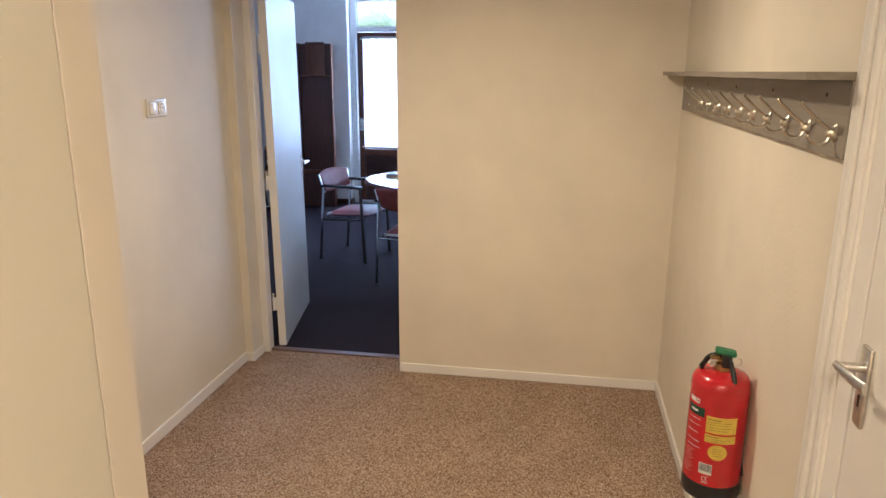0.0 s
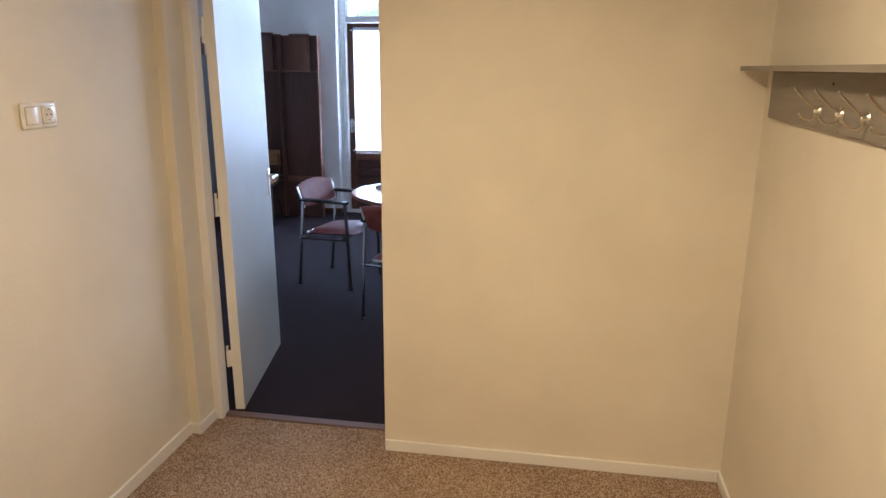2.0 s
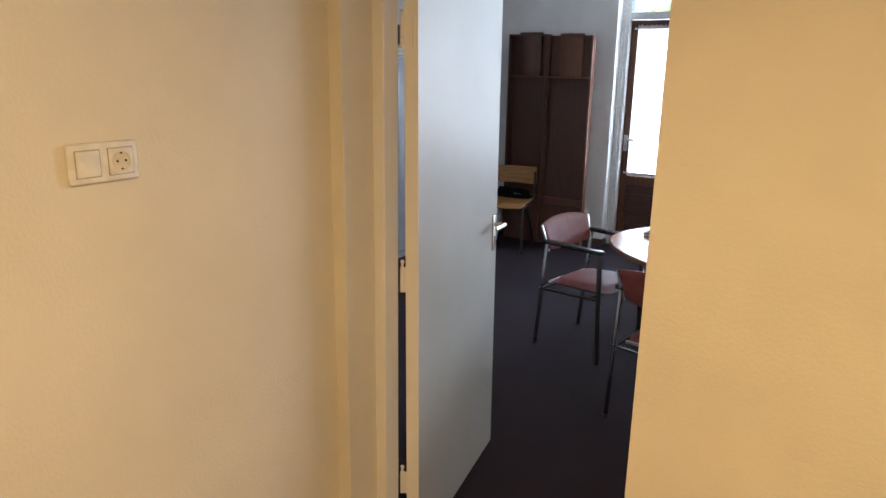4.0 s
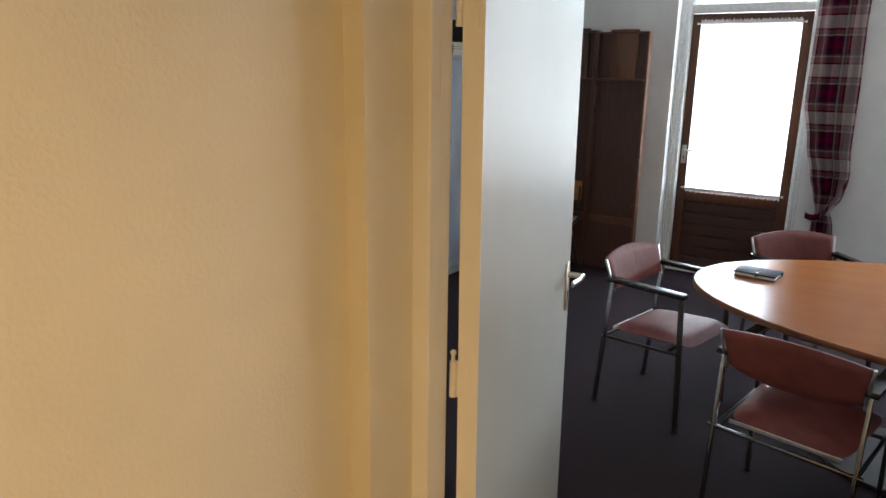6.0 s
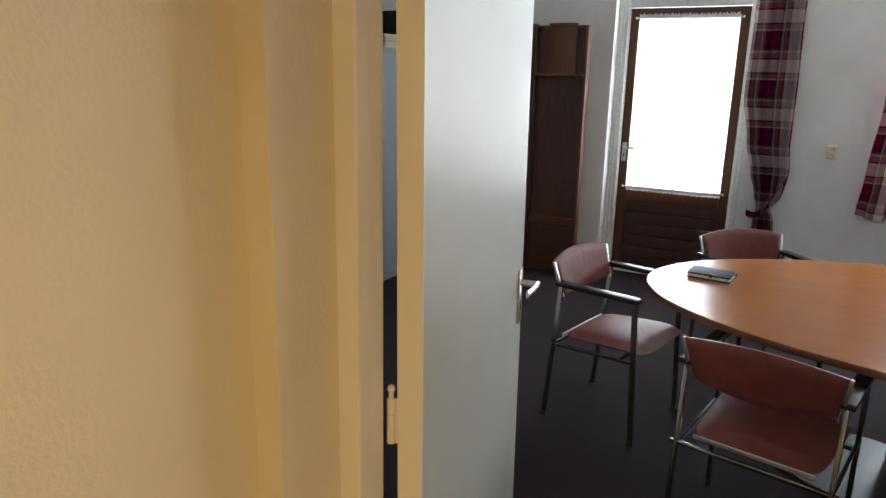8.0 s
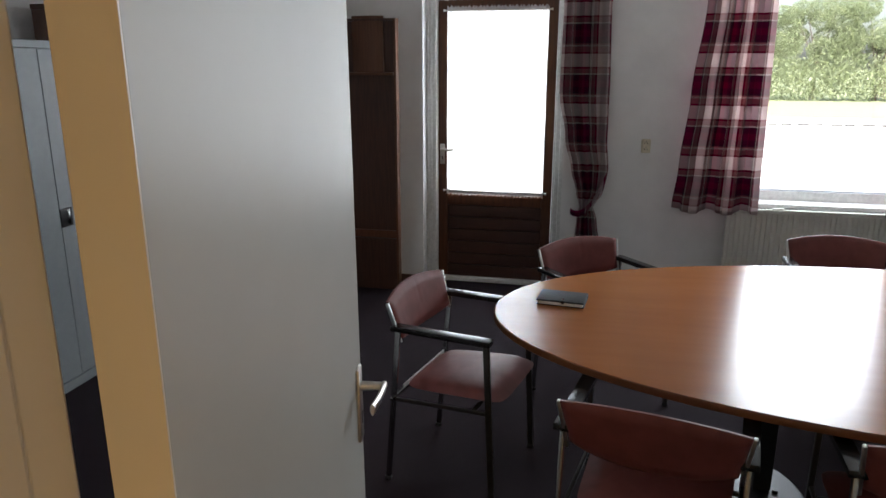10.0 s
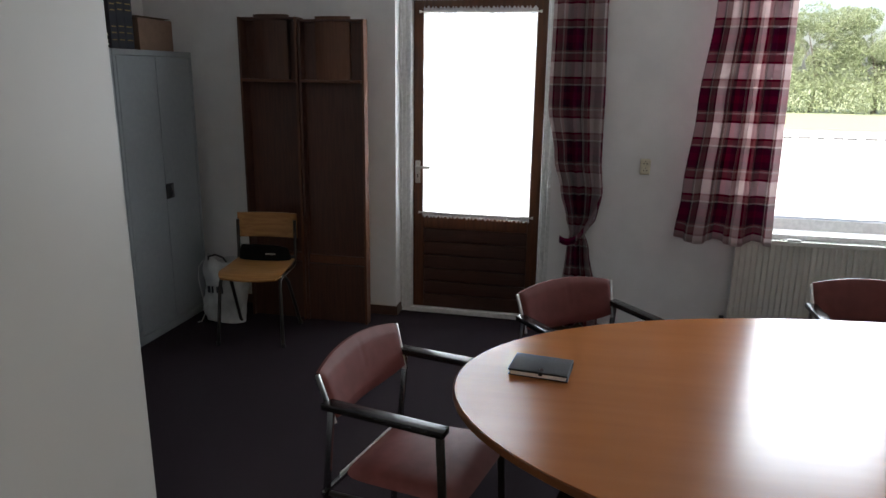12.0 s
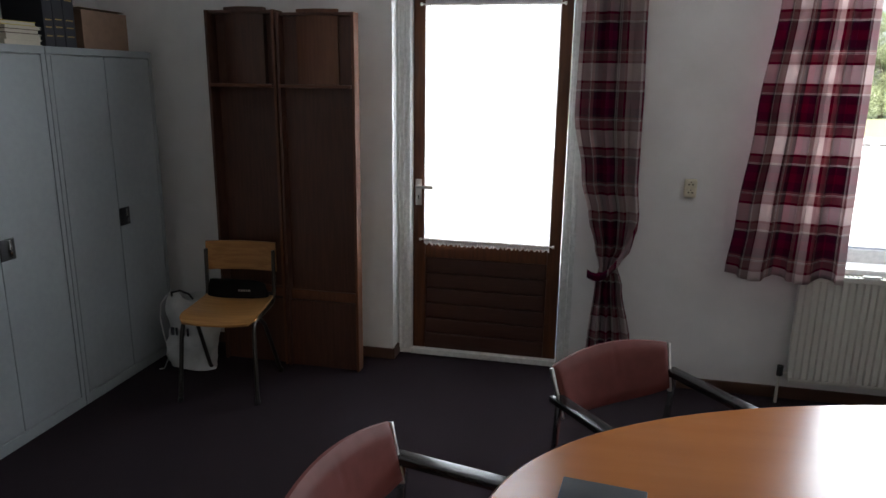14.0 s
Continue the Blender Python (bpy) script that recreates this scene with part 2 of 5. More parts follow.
M_HEM = material("gathered_net_hem", (0.80, 0.79, 0.80), 0.9, scale=120, second=(0.66, 0.65, 0.67), bump=0.4, bump_scale=260, spec=0.1)


def plaid_material():
    """Burgundy, cream and grey-green checks; the weave follows the cloth's own width and length."""
    m = bpy.data.materials.new("plaid_curtain_cloth")
    m.use_nodes = True
    n, l = m.node_tree.nodes, m.node_tree.links
    b = n["Principled BSDF"]
    b.inputs["Roughness"].default_value = 0.85
    b.inputs["Specular IOR Level"].default_value = 0.15
    uv = n.new("ShaderNodeUVMap")
    sep = n.new("ShaderNodeSeparateXYZ")
    l.new(uv.outputs[0], sep.inputs[0])
    wine, crimson, green, white = (0.078, 0.013, 0.040), (0.165, 0.022, 0.058), (0.045, 0.028, 0.040), (0.58, 0.55, 0.52)
    beige, rust, cream = (0.25, 0.135, 0.14), (0.135, 0.013, 0.030), (0.58, 0.505, 0.495)
    stripes = [(0.0, green), (0.02, wine), (0.12, crimson), (0.25, wine), (0.345, green), (0.37, white), (0.379, green), (0.386, white), (0.396, beige),
               (0.49, rust), (0.525, cream), (0.785, rust), (0.82, beige), (0.927, white), (0.937, green), (0.944, white), (0.954, beige), (0.985, green)]
    cols = []
    for axis, period in ((0, 0.335), (1, 0.335)):
        mul, fr, ramp = n.new("ShaderNodeMath"), n.new("ShaderNodeMath"), n.new("ShaderNodeValToRGB")
        mul.operation, fr.operation = "DIVIDE", "FRACT"
        mul.inputs[1].default_value = period
        l.new(sep.outputs[axis], mul.inputs[0]), l.new(mul.outputs[0], fr.inputs[0]), l.new(fr.outputs[0], ramp.inputs[0])
        r = ramp.color_ramp
        r.interpolation = "CONSTANT"
        while len(r.elements) < len(stripes):
            r.elements.new(0.5)
        for e, (p, c) in zip(r.elements, stripes):
            e.position, e.color = p, (*c, 1)
        cols.append(ramp.outputs[0])
    mix = n.new("ShaderNodeMix")
    mix.data_type = "RGBA"
    mix.inputs[0].default_value = 0.5
    l.new(cols[0], mix.inputs[6]), l.new(cols[1], mix.inputs[7])
    dye = n.new("ShaderNodeHueSaturation")
    dye.inputs["Saturation"].default_value, dye.inputs["Value"].default_value = 1.15, 0.97
    l.new(mix.outputs[2], dye.inputs["Color"])
    l.new(dye.outputs[0], b.inputs["Base Color"])
    tr, ms = n.new("ShaderNodeBsdfTranslucent"), n.new("ShaderNodeMixShader")
    l.new(dye.outputs[0], tr.inputs["Color"])
    ms.inputs["Fac"].default_value = 0.45
    wv = n.new("ShaderNodeTexNoise")
    wv.inputs["Scale"].default_value = 500
    bp = n.new("ShaderNodeBump")
    bp.inputs["Strength"].default_value, bp.inputs["Distance"].default_value = 0.2, 0.001
    l.new(wv.outputs["Fac"], bp.inputs["Height"]), l.new(bp.outputs[0], b.inputs["Normal"])
    l.new(b.outputs[0], ms.inputs[1]), l.new(tr.outputs[0], ms.inputs[2])
    l.new(ms.outputs[0], n["Material Output"].inputs["Surface"])
    return m


M_PLAID = plaid_material()


# ---- mesh helpers ----
def box(bm, x0, x1, y0, y1, z0, z1, bevel=0.0, segments=2, m=None):
    made = bmesh.ops.create_cube(bm, size=1.0)["verts"]
    t = Matrix.Translation(((x0 + x1) / 2, (y0 + y1) / 2, (z0 + z1) / 2)) @ Matrix.Diagonal((abs(x1 - x0), abs(y1 - y0), abs(z1 - z0), 1))
    bmesh.ops.transform(bm, matrix=(m @ t) if m else t, verts=made)
    if bevel:
        edges = list({e for v in made for e in v.link_edges})
        bmesh.ops.bevel(bm, geom=edges, offset=bevel, segments=segments, affect="EDGES", profile=0.5)
    return bm


def tube(bm, a, b, r, sides=12, r2=None):
    a, b = Vector(a), Vector(b)
    d = b - a
    made = bmesh.ops.create_cone(bm, cap_ends=True, segments=sides, radius1=r, radius2=r if r2 is None else r2, depth=d.length)["verts"]
    bmesh.ops.transform(bm, matrix=Matrix.Translation((a + b) / 2) @ d.to_track_quat("Z", "Y").to_matrix().to_4x4(), verts=made)
    return bm


def pipe(bm, points, r, sides=10):
    """A bent round bar through the points."""
    pts = [Vector(p) for p in points]
    rings = []
    for i, p in enumerate(pts):
        d = (pts[min(i + 1, len(pts) - 1)] - pts[max(i - 1, 0)]).normalized()
        q = d.to_track_quat("Z", "Y")
        rings.append([bm.verts.new(p + q @ Vector((r * math.cos(k * math.tau / sides), r * math.sin(k * math.tau / sides), 0))) for k in range(sides)])
    for u, v in zip(rings, rings[1:]):
        for k in range(sides):
            bm.faces.new((u[k], u[(k + 1) % sides], v[(k + 1) % sides], v[k]))
    bm.faces.new(rings[0][::-1]), bm.faces.new(rings[-1])
    return bm


def lathe(bm, profile, sides=32, centre=(0, 0, 0)):
    c = Vector(centre)
    rings = [[bm.verts.new(c + Vector((r * math.cos(k * math.tau / sides), r * math.sin(k * math.tau / sides), z))) for k in range(sides)] for r, z in profile]
    for u, v in zip(rings, rings[1:]):
        for k in range(sides):
            bm.faces.new((u[k], u[(k + 1) % sides], v[(k + 1) % sides], v[k]))
    bm.faces.new(rings[0][::-1]), bm.faces.new(rings[-1])
    return bm


def plate(bm, outline, z0, z1):
    """A slab with the given outline in x and y."""
    low, high = [bm.verts.new((x, y, z0)) for x, y in outline], [bm.verts.new((x, y, z1)) for x, y in outline]
    n = len(outline)
    bm.faces.new(low[::-1]), bm.faces.new(high)
    for i in range(n):
        bm.faces.new((low[i], low[(i + 1) % n], high[(i + 1) % n], high[i]))
    return bm


def part(name, bm, mat, parent=None, label="", smooth=False):
    bmesh.ops.recalc_face_normals(bm, faces=bm.faces)
    mesh = bpy.data.meshes.new(name)
    bm.to_mesh(mesh)
    bm.free()
    mesh.materials.append(mat)
    ob = new(name, mesh)
    if smooth:
        for p in mesh.polygons:
            p.use_smooth = True
        mesh.set_sharp_from_angle(angle=radians(40))
    if parent:
        ob.parent = parent
    if label:
        ob["label"] = label
    return ob


def B(*args, **kw):
    return box(bmesh.new(), *args, **kw)


def thing(name, label, category, m=None, group="", kind=""):
    ob = tagged(new(name), label, category, group, kind)
    if m:
        ob.matrix_world = m
    return ob


def structure(name, bm, mat, label="", category="", smooth=False):
    return tagged(part(name, bm, mat, None, "", smooth), label, category, "", "structure")


# ---- structure: hall ----
HX0, HX1, HY0, HY1 = -1.25, 1.11, -1.7, 4.11          # hall, inner faces
RX0, RX1, RY0, RY1 = -3.92, 3.3, 4.37, 9.04           # room, inner faces
HZ, RZ = 2.55, 2.80
PX, PY = 0.045, 1.198                                 # corner of the passage
structure("floor_hall", B(HX0 - 0.12, HX1 + 0.12, HY0 - 0.1, 4.265, -0.12, 0), M_CARPET, "speckled brown and beige loop-pile carpet", "floor")
structure("floor_room", B(RX0 - 0.1, RX1 + 0.1, 4.31, RY1 + 0.28, -0.12, 0), M_DARKCARPET, "dark aubergine office carpet, short pile", "floor")
structure("threshold", B(-1.178, -0.30, 4.262, 4.313, -0.12, 0.009, bevel=0.004), M_THRESH, "low worn brown wooden threshold strip in the doorway", "threshold")
structure("wall_west", B(HX0 - 0.12, HX0, HY0, 4.30, 0, HZ), M_HALL, "cream textured wallpaper hall wall", "wall")
structure("wall_pilaster", B(HX0, -1.203, 4.092, 4.30, 0, HZ), M_HALL, "narrow cream wall step beside the door frame", "wall")
structure("wall_east_far", B(HX1, HX1 + 0.12, 1.97, 4.30, 0, HZ), M_HALL, "cream textured wallpaper hall wall", "wall")
structure("wall_east_near", B(HX1, HX1 + 0.12, HY0, 0.83, 0, HZ), M_HALL, "cream textured wallpaper hall wall", "wall")
structure("wall_east_top", B(HX1, HX1 + 0.12, 0.83, 1.97, 2.16, HZ), M_HALL, "cream textured wallpaper above the side door", "wall")
structure("wall_north", B(-0.32, HX1, HY1, RY0, 0, RZ), M_HALL, "cream textured wallpaper end wall of the hall", "wall")
structure("wall_lintel", B(-1.203, -0.32, 4.235, RY0, 2.165, RZ), M_HALL, "cream wall above the open doorway", "wall")
structure("wall_south", B(HX0 - 0.12, HX1 + 0.12, HY0 - 0.12, HY0, 0, HZ), M_HALL, "plain cream wall closing the hall", "wall")
structure("ceiling_hall", B(HX0 - 0.12, HX1 + 0.12, HY0 - 0.1, 4.235, HZ, HZ + 0.1), M_CEIL, "plain white ceiling", "ceiling")


def skirting(name, x0, x1, y0, y1, h, mat, label):
    structure(name, B(x0, x1, y0, y1, 0, h, bevel=0.003), mat, label, "baseboard")


skirting("baseboard_west", HX0, HX0 + 0.012, PY, 4.080, 0.058, M_PAINT, "low white painted skirting board")
skirting("baseboard_pilaster", HX0, -1.203, 4.080, 4.092, 0.052, M_PAINT, "low white painted skirting board")
skirting("baseboard_pilaster_side", -1.203, -1.193, 4.080, 4.232, 0.052, M_PAINT, "low white painted skirting board")
skirting("baseboard_north", -0.318, HX1 - 0.012, HY1 - 0.012, HY1, 0.052, M_PAINT, "low white painted skirting board, slightly chipped")
skirting("baseboard_east", HX1 - 0.012, HX1, 2.003, HY1, 0.052, M_PAINT, "low white painted skirting board")

# the hall begins as a narrow passage: its left side is a wall block with a proud corner board
bm = B(HX0, PX - 0.012, HY0, PY - 0.002, 0, HZ)
box(bm, PX - 0.012, PX, HY0, PY - 0.062, 0, HZ)
structure("wall_passage", bm, M_SATIN, "smooth cream painted wall of the narrow passage", "wall")
structure("trim", B(PX - 0.012, PX + 0.0005, PY - 0.059, PY, 0, HZ - 0.002), M_TRIM, "plain cream painted corner board", "trim")

# side door on the right
side = thing("door_2", "closed plain white side door in a moulded cream frame", "door", None, "", "structure")
for y0, y1, sgn in ((1.835, 2.001, 1), (0.966, 0.800, -1)):
    def span(bm, x0, x1, a, b, z1, bevel):
        p, q = y0 + sgn * a, y0 + sgn * b
        box(bm, x0, x1, min(p, q), max(p, q), 0, z1, bevel=bevel)
    bm = bmesh.new()
    span(bm, HX1 - 0.006, HX1 + 0.10, 0.0, 0.064, 2.10, 0.002)
    span(bm, HX1 + 0.044, HX1 + 0.10, -0.022, 0.0, 2.10, 0.0)
    span(bm, HX1 - 0.004, HX1 + 0.10, 0.064, 0.133, 2.16, 0.0)
    part("door_frame", bm, M_PAINT, side, "flat cream painted jamb")
    bm = bmesh.new()
    for x, a, b in ((0.013, 0.062, 0.166), (0.019, 0.070, 0.098), (0.024, 0.104, 0.128), (0.018, 0.140, 0.164)):
        span(bm, HX1 - x, HX1, a, b, 2.20, 0.004)
    part("architrave", bm, M_PAINT, side, "moulded cream architrave")
part("door_frame", B(HX1 - 0.018, HX1 + 0.10, 0.966, 1.835, 2.10, 2.18, bevel=0.004), M_PAINT, side)
leaf = part("door_leaf", B(HX1 - 0.004, HX1 + 0.036, 0.970, 1.830, 0.01, 2.094, bevel=0.003), M_PAINT, side)


def lever(parent, m, flip=1):
    """Aluminium lever handle on a long plate; local x points away from the leaf, local y along it."""
    bm = box(bmesh.new(), 0, 0.007, -0.0185, 0.0185, -0.105, 0.050, bevel=0.003, m=m)
    plate_ob = part("handle_plate", bm, M_STEEL, parent, "brushed aluminium handle plate", True)
    bm = bmesh.new()
    tube(bm, m @ Vector((0.006, 0, 0.010)), m @ Vector((0.034, 0, 0.010)), 0.0098, 16, 0.0086)
    tube(bm, m @ Vector((0.034, 0, 0.010)), m @ Vector((0.055, 0, 0.010)), 0.0086, 16, 0.0082)
    part("handle_neck", bm, M_STEEL, plate_ob, "", True)
    bm = bmesh.new()
    rings = []
    for k in range(9):
        u = k / 8
        y = -flip * (-0.008 + 0.104 * u)
        up, dn, th = 0.0080 + 0.0025 * u, -0.0075 - 0.0055 * u, 0.0056 - 0.0012 * u
        x = 0.052 - 0.010 * u * u
        rings.append([bm.verts.new(m @ Vector((x + th * math.cos(a * math.tau / 12), y, 0.010 + (up if math.sin(a * math.tau / 12) > 0 else -dn) * math.sin(a * math.tau / 12)))) for a in range(12)])
    for u, v in zip(rings, rings[1:]):
        for k in range(12):
            bm.faces.new((u[k], u[(k + 1) % 12], v[(k + 1) % 12], v[k]))
    bm.faces.new(rings[0][::-1]), bm.faces.new(rings[-1])
    part("lever", bm, M_STEEL, plate_ob, "", True)
    bm = bmesh.new()
    tube(bm, m @ Vector((0.006, 0, -0.048)), m @ Vector((0.0078, 0, -0.048)), 0.005, 16)
    box(bm, 0.006, 0.0078, -0.003, 0.003, -0.068, -0.050, m=m)
    part("keyhole", bm, M_DARKHOLE, plate_ob, "", True)


lever(leaf, pose(HX1 - 0.004, 1.785, 1.142, 0, 0, 180), -1)

# ---- the open door between hall and room ----
door = thing("door_1", "open plain white door with aluminium lever and three hinges, in a cream frame", "door", None, "", "structure")
part("door_frame", B(-1.27, -1.163, 4.232, 4.268, 0, 2.16, bevel=0.005), M_PAINT, door, "cream painted door frame")
part("door_frame", B(-1.27, -1.168, 4.268, 4.312, 0, 2.16, bevel=0.004), M_PAINT, door)
part("door_frame", B(-0.34, -0.322, 4.232, 4.318, 0, 2.12, bevel=0.003), M_PAINT, door)
part("door_frame", B(-1.172, -0.34, 4.232, 4.318, 2.12, 2.165, bevel=0.003), M_PAINT, door)
HINGE = pose(-1.094, 4.330, 0, 0, -0.45, 0) @ pose(0, 0, 0, 0, 0, 10.6)            # local y runs along the leaf, its face is at x = 0
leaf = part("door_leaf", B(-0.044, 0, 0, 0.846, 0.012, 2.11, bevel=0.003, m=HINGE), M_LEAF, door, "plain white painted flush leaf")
part("leaf_edge", B(-0.045, 0.0006, -0.0016, 0.0012, 0.012, 2.11, bevel=0.0005, m=HINGE), M_PAINT, leaf, "cream painted hinge edge")
lever(leaf, HINGE @ pose(0, 0.80, 1.05), 1)
lever(leaf, HINGE @ pose(-0.044, 0.80, 1.05, 0, 0, 180), -1)
for hz in (0.28, 1.03, 1.80):
    bm = bmesh.new()
    for k in (-1, 0, 1):
        tube(bm, (-1.160, 4.322, hz + k * 0.028 - 0.0135), (-1.160, 4.322, hz + k * 0.028 + 0.0135), 0.0075, 14)
    tube(bm, (-1.160, 4.322, hz + 0.042), (-1.160, 4.322, hz + 0.056), 0.0045, 10)
    lathe(bm, ((0.004, 0), (0.007, 0.004), (0.006, 0.010), (0.002, 0.013)), 12, (-1.160, 4.322, hz + 0.055))
    box(bm, -1.158, -1.118, 4.3245, 4.3275, hz - 0.042, hz + 0.042)
    part("hinge", bm, M_PAINT, door, "paint-spattered steel hinge", True)

# ---- structure: room ----
structure("wall_partition_west", B(RX0, -1.27, 4.30, RY0, 0, RZ), M_ROOMWALL, "white room wall beside the doorway", "wall")
structure("wall_partition_east", B(HX1, RX1, 4.30, RY0, 0, RZ), M_ROOMWALL, "white room wall", "wall")
structure("wall_room_west", B(RX0 - 0.12, RX0, 4.30, RY1 + 0.3, 0, RZ), M_ROOMWALL, "white painted room wall behind the cabinets", "wall")
structure("wall_room_east", B(RX1, RX1 + 0.12, 4.30, RY1 + 0.3, 0, RZ), M_ROOMWALL, "white painted room wall", "wall")
structure("ceiling_room", B(RX0 - 0.1, RX1 + 0.1, 4.30, RY1 + 0.3, RZ, RZ + 0.1), M_ROOMCEIL, "plain off-white ceiling", "ceiling")
DX0, DX1, WX0, WX1, WZ0, WZ1 = -2.105, -1.06, -0.05, 1.45, 0.748, 2.62
YB = RY1 + 0.28
structure("wall_back_west", B(RX0, DX0, RY1, YB, 0, RZ), M_ROOMWALL, "white painted wall beside the garden door", "wall")
structure("wall_back_middle", B(DX1, WX0, RY1, YB, 0, RZ), M_ROOMWALL, "white painted wall between door and window", "wall")
structure("wall_back_east", B(WX1, RX1, RY1, YB, 0, RZ), M_ROOMWALL, "white painted wall beside the window", "wall")
structure("wall_back_over_door", B(DX0, DX1, RY1, YB, 2.56, RZ), M_ROOMWALL, "white painted wall above the garden door", "wall")
structure("wall_back_under_window", B(WX0, WX1, RY1, YB, 0, WZ0), M_ROOMWALL, "white painted wall under the window", "wall")
structure("wall_back_over_window", B(WX0, WX1, RY1, YB, WZ1, RZ), M_ROOMWALL, "white painted wall above the window", "wall")
skirting("baseboard_back_west", RX0, DX0, RY1 - 0.014, RY1, 0.065, M_BASEBROWN, "brown wooden skirting board")
skirting("baseboard_reveal", DX0 - 0.001, DX0 + 0.012, RY1 - 0.014, RY1 + 0.125, 0.065, M_BASEBROWN, "brown wooden skirting board")
skirting("baseboard_back_east", DX1, RX1, RY1 - 0.014, RY1, 0.065, M_BASEBROWN, "brown wooden skirting board")
skirting("baseboard_room_east", RX1 - 0.014, RX1, RY0, RY1 - 0.014, 0.065, M_BASEBROWN, "brown wooden skirting board")

# garden door with glazed upper half and a transom light above
DY = 9.18
gd = thing("door_3", "brown varnished garden door with a curtained glass pane and boarded lower panel", "door", None, "", "structure")
for a, b in ((DX0, -2.022), (-1.138, DX1)):
    bm = B(a, b, DY - 0.03, DY + 0.09, 0.0, 2.56, bevel=0.004)
    part("door_frame", bm, M_FRAMEW, gd, "white painted door frame")
for a, b, d in ((DX0 + 0.004, DX0 + 0.020, 0.042), (DX0 + 0.036, DX0 + 0.046, 0.040), (DX0 + 0.066, DX0 + 0.080, 0.044), (-1.135, -1.122, 0.044), (DX1 - 0.040, DX1 - 0.030, 0.040)):
    part("bead", B(a, b, DY - d, DY - 0.029, 0.036, 2.13, bevel=0.003), M_FRAMEW, gd, "white painted bead")
part("door_frame", B(-2.022, -1.138, DY - 0.03, DY + 0.09, 2.135, 2.20, bevel=0.004), M_FRAMEW, gd)
part("door_frame", B(-2.022, -1.138, DY - 0.03, DY + 0.09, 2.49, 2.56, bevel=0.004), M_FRAMEW, gd)
part("door_sill", B(-2.022, -1.138, DY - 0.035, DY + 0.12, 0.0, 0.035, bevel=0.005), M_FRAMEW, gd, "white threshold sill")
t = part("transom_window", B(-2.022, -1.138, DY + 0.02, DY + 0.03, 2.20, 2.49), M_GLASS, gd, "clear fanlight pane")
t.visible_shadow = False
LX0, LX1 = -2.018, -1.142
bm = B(LX0, LX0 + 0.075, DY, DY + 0.045, 0.036, 2.13, bevel=0.004)
box(bm, LX1 - 0.075, LX1, DY, DY + 0.045, 0.036, 2.13, bevel=0.004)
box(bm, LX0 + 0.075, LX1 - 0.075, DY, DY + 0.045, 2.05, 2.13, bevel=0.004)
box(bm, LX0 + 0.075, LX1 - 0.075, DY, DY + 0.045, 0.615, 0.70, bevel=0.004)
# same wood as the stiles, coloured darker for the shade low down
part("bottom_rail", B(LX0 + 0.075, LX1 - 0.075, DY, DY + 0.045, 0.036, 0.13, bevel=0.004), M_BROWNSHADE, gd)
part("door_leaf", bm, M_BROWNDOOR, gd, "brown varnished stiles and rails")
part("backing", B(LX0 + 0.075, LX1 - 0.075, DY + 0.031, DY + 0.045, 0.13, 0.615), M_BROWNSHADE, gd)
for i in range(5):
    z = 0.13 + i * 0.097
    part("board", B(LX0 + 0.075, LX1 - 0.075, DY + 0.008, DY + 0.03, z + 0.003, z + 0.094, bevel=0.006), M_BROWNSHADE, gd)
p = part("pane", B(LX0 + 0.075, LX1 - 0.075, DY + 0.02, DY + 0.028, 0.70, 2.05), M_GLASS, gd, "clear glass pane")
p.visible_shadow = False
lever(gd, pose(-1.985, DY, 1.035, 0, 0, -90), -1)


def gathered_net(x0, x1, y, z0, z1):
    """Sheer net stretched between two thin rods, with ruffled hems beyond them."""
    ob = thing("net_curtain", "white sheer net curtain gathered on two rods across the door glass", "curtain")
    nu = 220

    def sheet(rows, hem):
        bm = bmesh.new()
        grid = []
        for k, z in enumerate(rows):
            f = 0.35 + (0.65 * k / (len(rows) - 1) if hem else 0)
            grid.append([bm.verts.new((x0 + (x1 - x0) * i / nu, y - (0.002 if hem else 0) + f * 0.008 * math.sin(i * 1.9 + 0.7 * math.sin(i * 0.23)),
                                       z + (0.004 * k * math.sin(i * 0.8 + math.sin(i * 0.31)) if hem else 0))) for i in range(nu + 1)])
        for a, b in zip(grid, grid[1:]):
            for i in range(nu):
                bm.faces.new((a[i], a[i + 1], b[i + 1], b[i]))
        return bm
    part("net", sheet([z0 + (z1 - z0) * k / 7 for k in range(8)], False), M_SHEER, ob, "translucent white net", True)
    part("hem", sheet([z0 + 0.006, z0 - 0.014, z0 - 0.030], True), M_HEM, ob, "ruffled white hem", True)
    part("hem", sheet([z1 - 0.006, z1 + 0.012, z1 + 0.028], True), M_HEM, ob, "ruffled white hem", True)
    for z in (z0, z1):
        rod = part("rod", tube(bmesh.new(), (x0 - 0.02, y - 0.010, z), (x1 + 0.02, y - 0.010, z), 0.004), M_SOCKETW, ob, "thin white rod", True)
        for x in (x0 - 0.02, x1 + 0.02):
            part("knob", tube(bmesh.new(), (x - 0.006, y - 0.010, z), (x + 0.006, y - 0.010, z), 0.009), M_SOCKETW, rod, "", True)
    return ob


gathered_net(-1.948, -1.205, DY - 0.012, 0.728, 2.055)

